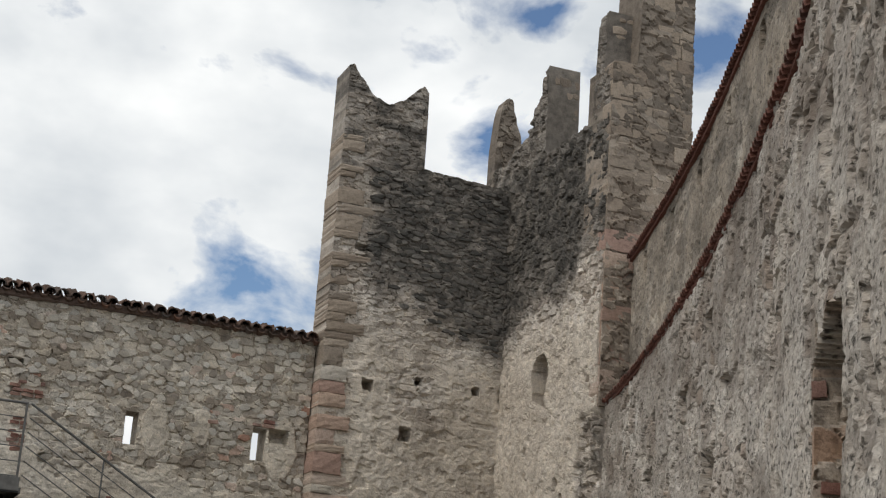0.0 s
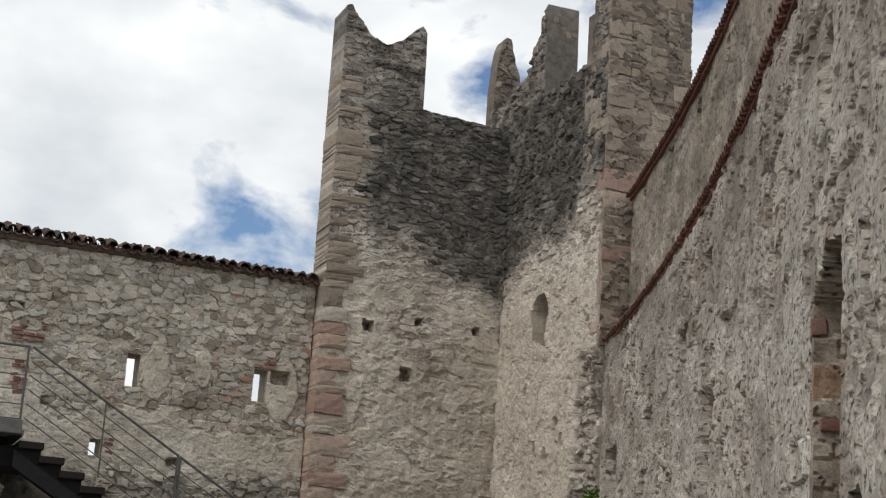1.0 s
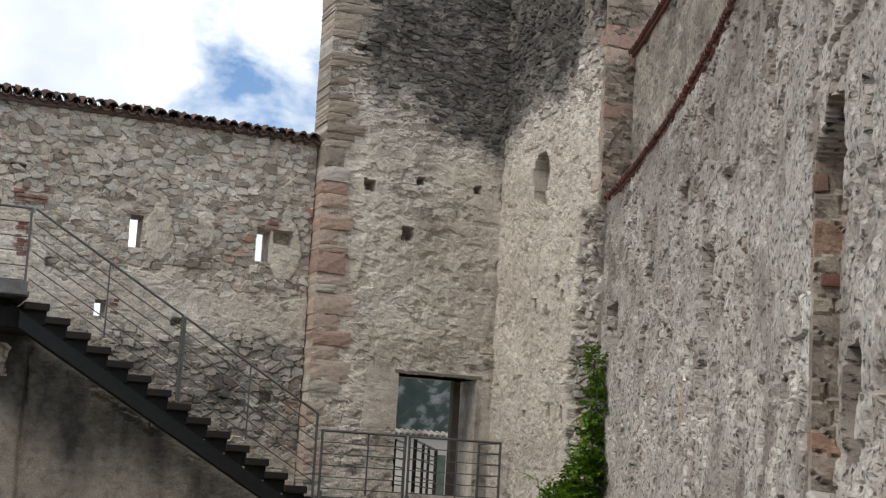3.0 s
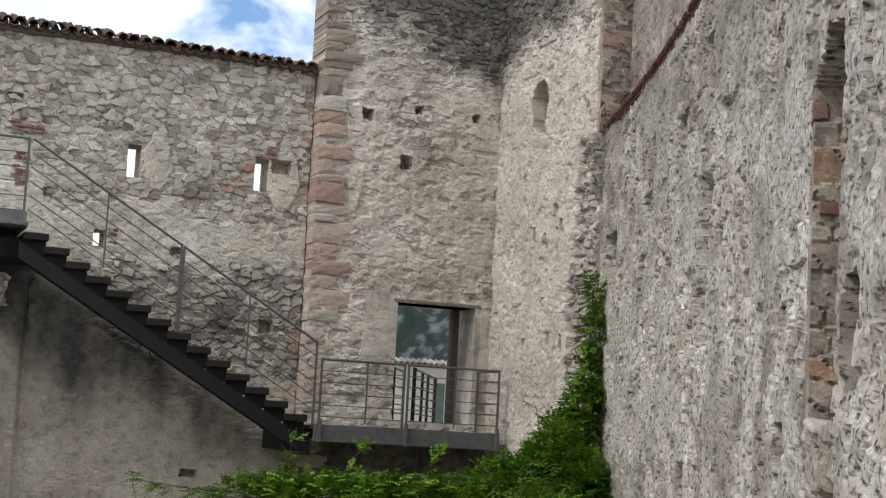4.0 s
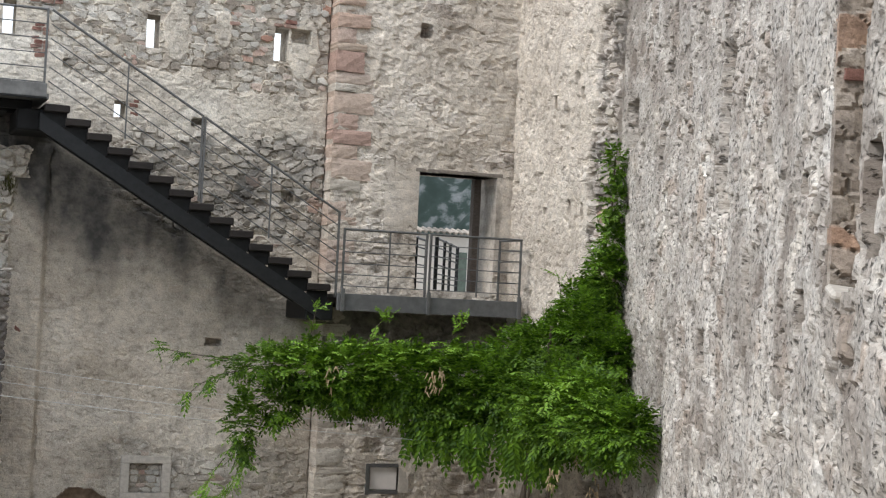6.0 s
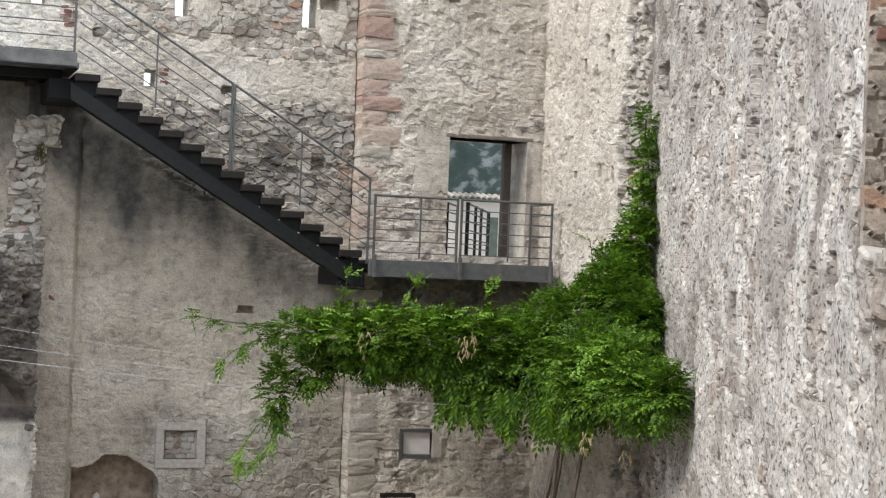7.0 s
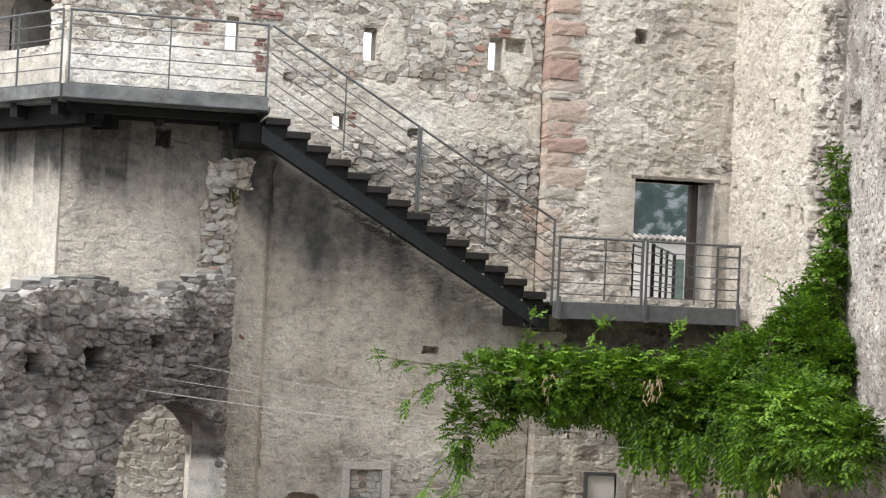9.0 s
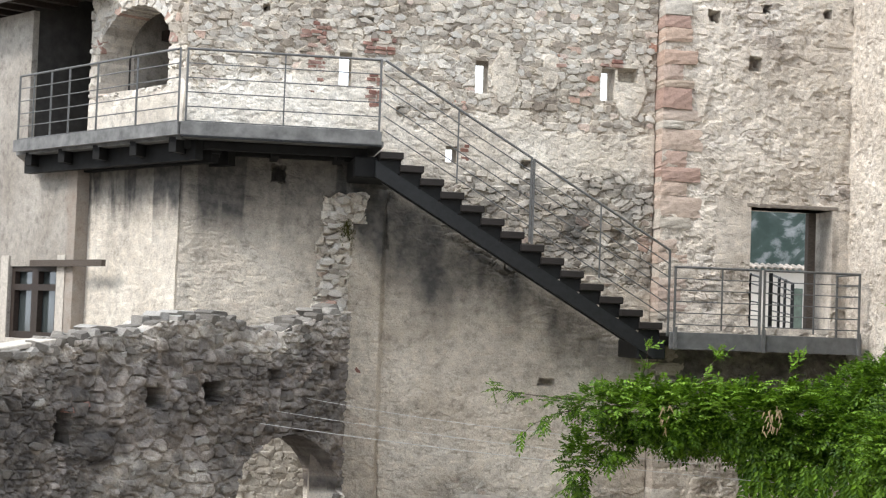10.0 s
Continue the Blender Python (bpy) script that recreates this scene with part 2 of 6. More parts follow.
def leaf_material(name, dark, light):
    m, nt, b = nodes_of(name, 0.5)
    geo = nt.nodes.new("ShaderNodeNewGeometry")
    c = ramp(nt, geo.outputs["Random Per Island"], [(0.0, dark), (0.6, tuple((x + y) / 2 for x, y in zip(dark, light))), (1.0, light)])
    c = mix(nt, c, ramp(nt, noise_of(nt, 1.6, 4.0), [(0.3, grey(0.65)), (0.7, grey(1.25))]), 1.0, "MULTIPLY")
    nt.links.new(c, b.inputs["Base Color"])
    tr = nt.nodes.new("ShaderNodeBsdfTranslucent")
    nt.links.new(mix(nt, c, (1.3, 1.4, 0.6), 1.0, "MULTIPLY"), tr.inputs["Color"])
    sh = add(nt, "ShaderNodeMixShader", Fac=0.22)
    nt.links.new(b.outputs[0], sh.inputs[1])
    nt.links.new(tr.outputs[0], sh.inputs[2])
    nt.links.new(sh.outputs[0], nt.nodes["Material Output"].inputs["Surface"])
    return m


M_LEAF = leaf_material("wisteria_leaf", (0.03, 0.075, 0.008), (0.16, 0.295, 0.022))
M_YOUNG = leaf_material("young_leaf", (0.13, 0.26, 0.03), (0.23, 0.37, 0.05))


def glass_material():
    m, nt, b = nodes_of("window_glass", 0.08)
    b.inputs["Base Color"].default_value = (0.05, 0.06, 0.06, 1)
    b.inputs["Specular IOR Level"].default_value = 0.9
    return m


M_GLASS = glass_material()

# ---- building blocks ----
rng = random.Random(7)


def mesh_of(name, verts, faces, mat=None, smooth=False):
    me = bpy.data.meshes.new(name)
    me.from_pydata([tuple(map(float, v)) for v in verts], [], faces)
    if mat:
        me.materials.append(mat)
    if smooth:
        me.polygons.foreach_set("use_smooth", [True] * len(me.polygons))
    me.update()
    return me


def put(name, me, parent=None, m=None, label=""):
    ob = new(name, me)
    if parent:
        ob.parent = parent
    if m is not None:
        ob.matrix_basis = m
    if label:
        ob["label"] = label
    return ob


def part(name, data, mat, parent, label=""):
    """data: (verts, faces), joined boxes, tubes or blocks; one mesh object under a thing or a part."""
    return put(name, mesh_of(name, data[0], data[1], mat), parent, None, label)


def thing(name, label, category, group="", kind=""):
    return tagged(new(name), label, category, group, kind)


def join(*many):
    vs, fs = [], []
    for v, f in many:
        k = len(vs)
        vs += list(v)
        fs += [tuple(i + k for i in q) for q in f]
    return vs, fs


def box(x0, x1, y0, y1, z0, z1, bev=0.0):
    """A block, its edges chamfered by bev."""
    if bev <= 0:
        v = [(x, y, z) for z in (z0, z1) for y in (y0, y1) for x in (x0, x1)]
        return v, [(0, 2, 3, 1), (4, 5, 7, 6), (0, 1, 5, 4), (2, 6, 7, 3), (0, 4, 6, 2), (1, 3, 7, 5)]
    bm = bmesh.new()
    bmesh.ops.create_cube(bm, size=1)
    for q in bm.verts:
        q.co = Vector(((x0 + x1) / 2 + q.co.x * (x1 - x0), (y0 + y1) / 2 + q.co.y * (y1 - y0), (z0 + z1) / 2 + q.co.z * (z1 - z0)))
    bmesh.ops.bevel(bm, geom=bm.edges[:], offset=bev, segments=1, affect="EDGES")
    bm.verts.index_update()
    out = [tuple(q.co) for q in bm.verts], [tuple(q.index for q in p.verts) for p in bm.faces]
    bm.free()
    return out


def tube(points, r, n=6, r_end=None):
    pts = [Vector(p) for p in points]
    vs, fs = [], []
    for i, p in enumerate(pts):
        d = (pts[min(i + 1, len(pts) - 1)] - pts[max(i - 1, 0)]).normalized()
        a = d.cross(Vector((0, 0, 1)) if abs(d.z) < 0.9 else Vector((1, 0, 0))).normalized()
        b = d.cross(a)
        rr = r if r_end is None else r + (r_end - r) * i / max(1, len(pts) - 1)
        vs += [tuple(p + a * rr * math.cos(k * math.tau / n) + b * rr * math.sin(k * math.tau / n)) for k in range(n)]
    for i in range(len(pts) - 1):
        fs += [(i * n + k, i * n + (k + 1) % n, (i + 1) * n + (k + 1) % n, (i + 1) * n + k) for k in range(n)]
    fs += [tuple(range(n))[::-1], tuple(range((len(pts) - 1) * n, len(pts) * n))]
    return vs, fs


def bar(p, q, w, h):
    """A flat bar of section w (level) by h (upright) from p to q."""
    p, q = Vector(p), Vector(q)
    d = (q - p).normalized()
    a = d.cross(Vector((0, 0, 1)))
    a = (a if a.length > 0.01 else Vector((1, 0, 0))).normalized()
    b = a.cross(d)
    v = [tuple(e + a * sx * w / 2 + b * sz * h / 2) for e in (p, q) for sx, sz in ((-1, -1), (1, -1), (1, 1), (-1, 1))]
    return v, [(0, 1, 2, 3), (7, 6, 5, 4), (0, 4, 5, 1), (1, 5, 6, 2), (2, 6, 7, 3), (3, 7, 4, 0)]


def rnd(i, j, k):
    v = np.sin(i * 127.1 + j * 311.7 + k * 74.7) * 43758.5453
    return v - np.floor(v)


def value_noise(x, y, seed):
    i, j = np.floor(x), np.floor(y)
    u, v = x - i, y - j
    u, v = u * u * (3 - 2 * u), v * v * (3 - 2 * v)
    a, b, c, d = rnd(i, j, seed), rnd(i + 1, j, seed), rnd(i, j + 1, seed), rnd(i + 1, j + 1, seed)
    return (a * (1 - u) + b * u) * (1 - v) + (c * (1 - u) + d * u) * v


def fbm(x, y, seed, octaves=4):
    s, a = 0, 0.5
    for o in range(octaves):
        s = s + a * value_noise(x * 2 ** o, y * 2 ** o, seed + o * 3.1)
        a *= 0.5
    return s / (1 - 0.5 ** octaves)


def step01(x, a, b):
    t = np.clip((x - a) / (b - a), 0, 1)
    return t * t * (3 - 2 * t)


def rubble(s, z, w, h, seed, joint=0.11):
    """Uneven angular stones about w by h: how far into a stone, its tone, and the tilt of its face."""
    s = s + 0.5 * w * (fbm(s * 1.1 / w, z * 1.1 / h, seed + 50, 3) - 0.5)
    z = z + 0.7 * h * (fbm(s * 0.9 / w, z * 0.9 / h, seed + 60, 3) - 0.5)
    u, v = s / w, z / h
    u = u + 0.5 * rnd(np.floor(v), 3.0, seed)
    i0, j0 = np.floor(u), np.floor(v)
    f1 = np.full(u.shape, 9.0)
    f2 = np.full(u.shape, 9.0)
    tone = np.zeros(u.shape)
    tilt = np.zeros(u.shape)
    for di in (-1, 0, 1):
        for dj in (-1, 0, 1):
            i, j = i0 + di, j0 + dj
            px = i + 0.5 + 0.9 * (rnd(i, j, seed) - 0.5)
            py = j + 0.5 + 0.75 * (rnd(i, j, seed + 1.7) - 0.5)
            dx, dy = np.abs(u - px), np.abs(v - py)
            d = 0.4 * np.hypot(dx, dy) + 0.6 * np.maximum(dx, dy) - 0.22 * rnd(i, j, seed + 9.1)
            near = d < f1
            f2 = np.where(near, f1, np.minimum(f2, d))
            tone = np.where(near, rnd(i, j, seed + 5.3), tone)
            tilt = np.where(near, 1.3 * (rnd(i, j, seed + 6.1) - 0.5) * (u - px) + 1.3 * (rnd(i, j, seed + 7.7) - 0.5) * (v - py), tilt)
            f1 = np.where(near, d, f1)
    return step01(f2 - f1 + 0.09 * (fbm(s * 14, z * 14, seed + 70, 2) - 0.5), 0.0, joint), tone, tilt


def flake(s, z, seed, size=1.0, steps=7.0):
    """Plaster that has come off in thin layers, with sharp ragged edges; 0 to 1."""
    t = steps * fbm(s / size, z / size, seed, 5)
    return (np.floor(t) + step01(t - np.floor(t), 0.0, 0.22)) / steps


def proud(tone):
    """How far a stone stands out, by its tone."""
    return 0.25 + 0.75 * rnd(np.floor(tone * 9973), 4.0, 1.0)


def lines(a, b, step, marks):
    n = max(2, round((b - a) / step))
    g = np.linspace(a, b, n + 1)
    for m in marks:
        if a < m < b:
            g[1 + np.argmin(np.abs(g[1:-1] - m))] = m
    return np.sort(g)


def relief_wall(name, plan, s0, s1, z0, top, step, thick, surface, mat, label, cuts=(), hole=None, kind="structure", marks_s=(), marks_z=(), parent=None, zmax=None):
    """A wall of real thickness over the ground line plan(s) -> (x, y, nx, ny), its face modelled by surface(s, z).
    cuts: openings (s0, s1, z0, z1) right through it; hole(s, z): any other openings; top(s): its upper edge."""
    step, zstep = step if isinstance(step, tuple) else (step, step)
    ss = lines(s0, s1, step, [c for q in cuts for c in q[:2]] + list(marks_s))
    tops = top(ss)
    zz = lines(z0, float(tops.max()) if zmax is None else zmax, zstep, [c for q in cuts for c in q[2:]] + list(marks_z))
    S, Z = np.meshgrid(ss, zz, indexing="ij")
    ZC = np.minimum(Z, tops[:, None])
    off, stone, tone, stain_shade, *wash = surface(S, ZC)
    wash = wash[0] if wash else np.zeros_like(S)
    x, y, nx, ny = plan(S)
    front = np.stack([x + nx * off, y + ny * off, ZC], -1).reshape(-1, 3)
    back = np.stack([x - nx * thick, y - ny * thick, ZC], -1).reshape(-1, 3)
    n, m = S.shape
    cs, cz = (ss[:-1] + ss[1:]) / 2, (zz[:-1] + zz[1:]) / 2
    CS, CZ = np.meshgrid(cs, cz, indexing="ij")
    keep = zz[:-1][None, :] < np.maximum(tops[:-1], tops[1:])[:, None] - 1e-4
    for a, b, c, d in cuts:
        keep &= ~((CS > a) & (CS < b) & (CZ > c) & (CZ < d))
    if hole is not None:
        keep &= ~hole(CS, CZ)
    idx = np.arange(n * m).reshape(n, m)
    q = np.stack([idx[:-1, :-1], idx[1:, :-1], idx[1:, 1:], idx[:-1, 1:]], -1)
    k = n * m
    flip = float(nx.flat[0] * (y[1, 0] - y[0, 0]) - ny.flat[0] * (x[1, 0] - x[0, 0])) > 0
    ff = q[keep]
    # the unseen back is coarse where it is whole
    g = 8
    fine = keep.copy()
    big = []
    for i in range(0, n - 1 - g, g):
        for j in range(0, m - 1 - g, g):
            if keep[i:i + g, j:j + g].all():
                fine[i:i + g, j:j + g] = False
                big.append((idx[i, j + g], idx[i + g, j + g], idx[i + g, j], idx[i, j]))
    bf = np.concatenate([q[fine][:, ::-1], np.array(big, int).reshape(-1, 4)]) + k
    pad = np.pad(keep, 1)
    sides = []
    for di, dj, e in ((-1, 0, (3, 0)), (1, 0, (1, 2)), (0, -1, (0, 1)), (0, 1, (2, 3))):
        edge = keep & ~pad[1 + di:n + di, 1 + dj:m + dj]
        a, b = q[edge][:, e[0]], q[edge][:, e[1]]
        sides.append(np.stack([b, a, a + k, b + k], -1))
    faces = np.concatenate([ff, bf, *sides])
    if flip:
        faces = faces[:, ::-1]
    used = np.unique(faces)
    remap = np.full(2 * k, -1)
    remap[used] = np.arange(len(used))
    verts = np.concatenate([front, back])[used]
    me = bpy.data.meshes.new(name)
    me.from_pydata(verts.tolist(), [], remap[faces].tolist())
    me.materials.append(mat)
    for key, arr in (("stone", stone), ("tone", tone), ("stain_shade", stain_shade), ("wash", wash)):
        flat = np.broadcast_to(arr, S.shape).reshape(-1)
        at = me.attributes.new(key, "FLOAT", "POINT")
        at.data.foreach_set("value", np.concatenate([flat, flat])[used].astype(np.float32))
    me.update()
    ob = new(name, me)
    if parent:
        ob.parent = parent
        if label:
            ob["label"] = label
        return ob
    return tagged(ob, label, "wall", kind=kind)


def straight(x0, y0, dx, dy, nx, ny):
    return lambda s: (x0 + dx * s, y0 + dy * s, np.full_like(s, nx), np.full_like(s, ny))


def stone_mesh(name, mat, seed, flat=0.45):
    """A broken, flat-faced stone, about 1 by 1, its face towards -y."""
    r = random.Random(seed)
    n = r.choice((5, 6, 6, 7))
    ring = []
    for k in range(n):
        t = (k + r.uniform(-0.28, 0.28)) * math.tau / n + seed
        c, e = math.cos(t), math.sin(t)
        m = max(abs(c), abs(e)) ** 0.75
        g = 0.52 * r.uniform(0.84, 1.06) / m
        ring.append((g * c, g * e))
    tx, tz = r.uniform(-0.35, 0.35), r.uniform(-0.35, 0.35)
    face = lambda a, b, d: -flat * (d + tx * a + tz * b)
    vs = [(a, 0.5, b) for a, b in ring]
    vs += [(a, face(a, b, r.uniform(0.35, 0.6)), b) for a, b in ring]
    vs += [(a * 0.82, face(a, b, r.uniform(0.88, 1.05)), b * 0.82) for a, b in ring]
    vs.append((r.uniform(-0.12, 0.12), face(0, 0, r.uniform(0.95, 1.12)), r.uniform(-0.12, 0.12)))
    fs = []
    for l in (0, 1):
        fs += [(l * n + k, l * n + (k + 1) % n, (l + 1) * n + (k + 1) % n, (l + 1) * n + k) for k in range(n)]
    fs += [(2 * n + k, 2 * n + (k + 1) % n, 3 * n) for k in range(n)]
    return mesh_of(name, vs, fs, mat)


def block_mesh(name, mat, seed):
    """A worn squared block, 1 by 1 by 1, its face towards -y."""
    r = random.Random(seed)
    v, f = box(-0.5, 0.5, -0.5, 0.5, -0.5, 0.5, 0.09)
    v = [(a * r.uniform(0.88, 1.03), b + r.uniform(-0.1, 0.06), c * r.uniform(0.86, 1.02) + r.uniform(-0.03, 0.03)) for a, b, c in v]
    return mesh_of(name, v, f, mat)


def worn_mesh(name, mat, seed):
    """A weathered corner block, 1 by 1 by 1: uneven outline, broken edges, a rough hollowed face towards -y."""
    r = random.Random(seed)
    n = 5
    vs, fs = [], []
    for i in range(n):
        for j in range(n):
            u, v = i / (n - 1) - 0.5, j / (n - 1) - 0.5
            rim = i in (0, n - 1) or j in (0, n - 1)
            vs.append((u * 0.98 + r.uniform(-0.03, 0.03), -0.5 + (r.uniform(0.008, 0.035) if rim else r.uniform(-0.006, 0.008)), v * 0.97 + r.uniform(-0.035, 0.035)))
    fs += [(i * n + j, i * n + j + n, i * n + j + n + 1, i * n + j + 1) for i in range(n - 1) for j in range(n - 1)]
    ring = [i * n for i in range(n)] + [(n - 1) * n + j for j in range(1, n)] + [i * n + n - 1 for i in range(n - 2, -1, -1)] + [j for j in range(n - 2, 0, -1)]
    b = len(vs)
    vs += [(vs[k][0], 0.5, vs[k][2]) for k in ring]
    m = len(ring)
    fs += [(ring[(k + 1) % m], ring[k], b + k, b + (k + 1) % m) for k in range(m)]
    return mesh_of(name, vs, fs, mat)


def tile_mesh(name, mat, r=0.09, length=0.42, t=0.016, n=8):
    """A half-round clay tile, crown up, running along y from 0 to length, a little tapered."""
    vs, fs = [], []
    for y, k in ((0, 1.0), (length, 0.82)):
        for rr in (r * k, (r - t) * k):
            vs += [(rr * math.cos(math.pi * i / n), y, rr * math.sin(math.pi * i / n)) for i in range(n + 1)]
    w = n + 1
    for i in range(n):
        fs += [(i, i + 1, 2 * w + i + 1, 2 * w + i), (w + i + 1, w + i, 3 * w + i, 3 * w + i + 1), (i + 1, i, w + i, w + i + 1), (2 * w + i, 2 * w + i + 1, 3 * w + i + 1, 3 * w + i)]
    fs += [(0, 2 * w, 3 * w, w), (n, w + n, 3 * w + n, 2 * w + n)]
    return mesh_of(name, vs, fs, mat)

# ---- the large structure ----
GROUND = -4.6
FACE, BACK = 25.0, 25.4          # the tower's face and the rampart's face
SIDE = 10.6                      # the tower's flank
ground = put("ground", mesh_of("ground", [(-400, -400, GROUND), (400, -400, GROUND), (400, 400, GROUND), (-400, 400, GROUND)], [(0, 1, 2, 3)], M_GROUND))
tagged(ground, "pale gravel courtyard ground", "ground", kind="structure")


def level(h):
    return lambda s: np.full_like(s, h)


def pits(s, z, spots, soft=0.03):
    """Depth of the putlog holes (s, z, half width, half height, depth)."""
    d = np.zeros_like(s)
    for a, b, w, h, k in spots:
        e = np.maximum(np.abs(s - a) / w, np.abs(z - b) / h) + (0.5 if w < 0.15 else 0.16) * (fbm(s * 14, z * 14, a + b, 2) - 0.5)
        d = np.maximum(d, k * step01(-e, -1.12, -0.9))
    return d


def tower_surface(s, z):
    j, tone, tilt = rubble(s, z, 0.26, 0.13, 3.0)
    k, tone2, tilt2 = rubble(s, z, 0.20, 0.085, 13.0)
    high = step01(z + 0.6 * (fbm(s * 1.5, z * 1.5, 4) - 0.5), 5.6, 6.3)
    j, tone, tilt = np.where(high > 0.5, k, j), np.where(high > 0.5, tone2, tone), np.where(high > 0.5, tilt2, tilt)
    cover = step01(fbm(s * 1.1, z * 1.3, 21) + 0.18 * fbm(s * 6, z * 6, 22), 0.27, 0.55) * (1 - 0.9 * high)
    patch = step01(-np.maximum(np.abs(s - 8.68) / 0.42, np.abs(z - 1.62) / 0.62) - 0.5 * (fbm(s * 4, z * 4, 31) - 0.3), -1.05, -0.98)
    patch = np.maximum(patch, step01(-np.maximum(np.abs(s - 10.33) / 0.3, np.abs(z - 1.3) / 0.9) - 0.5 * (fbm(s * 4, z * 4, 32) - 0.3), -1.05, -0.98))
    cover = np.maximum(cover, patch)
    off = 0.055 * j * (proud(tone) + 0.6 * tilt) * (1 - 0.88 * cover) + 0.035 * cover + 0.05 * (fbm(s * 0.9, z * 0.9, 8) - 0.5) + 0.05 * (flake(s, z, 9, 0.3) - 0.5) * (1 - 0.95 * patch) * (1 - 0.6 * high) - 0.03 * step01(fbm(s * 5, z * 8, 59, 4), 0.6, 0.68) * (1 - patch) * (1 - high) + 0.026 * (1 - 0.75 * patch) * (fbm(s * 15, z * 22, 10, 3) - 0.5)
    off = off - 0.035 * (1 - step01(s + 0.3 * (fbm(s * 3, z * 3, 105) - 0.5), 7.85, 8.1)) - pits(s, z, [(8.17, 5.2, 0.09, 0.09, 0.4), (9.06, 5.38, 0.06, 0.06, 0.35), (8.88, 4.45, 0.09, 0.1, 0.35), (10.12, 5.35, 0.06, 0.07, 0.3), (7.62, 5.9, 0.05, 0.05, 0.2), (7.9, 7.55, 0.13, 0.05, 0.15)])
    edge = 6.6 - 0.42 * (s - 8.4) + 0.9 * (fbm(s * 1.7, z * 0.9, 41) - 0.5)
    stain_shade = 0.93 * step01(z, edge - 0.35, edge + 0.75) * (1 - 0.85 * step01(z, 9.2, 10.2)) * step01(s + 0.5 * fbm(s * 2, z * 2, 44), 7.85, 8.5)
    stain_shade = np.maximum(stain_shade, 0.85 * step01(fbm(s * 2.2, z * 2.2, 47), 0.55, 0.75) * step01(z, 6.4, 7.0))
    stain_shade = stain_shade * (0.62 + 0.55 * fbm(s * 6, z * 9, 43))
    stain_shade = np.maximum(stain_shade, (0.45 + 0.5 * step01(fbm(s * 2, z * 5, 48), 0.45, 0.7)) * step01(z, 8.2, 9.4))
    stain_shade = np.maximum(stain_shade, 0.3 * step01(z, 6.2, 7.5) * fbm(s * 5, z * 5, 58))
    # below the landing: brown streaks together with the landing's shade, as colour
    stain_shade = np.maximum(stain_shade, 0.95 * step01(-z, 0.12, 0.3) * step01(z, -1.7, -0.75) * (0.6 + 0.5 * fbm(s * 2, z, 49)))
    stain_shade = np.maximum(stain_shade, 0.4 * step01(-np.hypot((s - 10.28) / 0.12, (z - 1.5) / 0.7) + 0.4 * (fbm(s * 6, z * 5, 120) - 0.5), -1.0, -0.6))
    return off, j * (1 - 0.8 * cover), tone, np.clip(stain_shade, 0, 1)


def tower_top(s):
    vee = np.interp(s, [7.3, 7.36, 7.44, 7.6, 7.85, 8.11, 8.4, 8.66, 8.76, 8.86, 8.88, 10.2, 11], [10.5, 10.8, 10.85, 10.62, 10.32, 10.2, 10.34, 10.6, 10.68, 10.55, 9.14, 9.07, 9.05])
    return vee + 0.05 * (fbm(s * 6, s * 0, 71) - 0.5)


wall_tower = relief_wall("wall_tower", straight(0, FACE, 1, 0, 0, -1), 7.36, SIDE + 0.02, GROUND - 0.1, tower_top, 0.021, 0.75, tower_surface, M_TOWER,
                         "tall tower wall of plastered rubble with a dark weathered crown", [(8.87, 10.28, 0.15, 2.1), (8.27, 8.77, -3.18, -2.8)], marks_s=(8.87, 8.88))


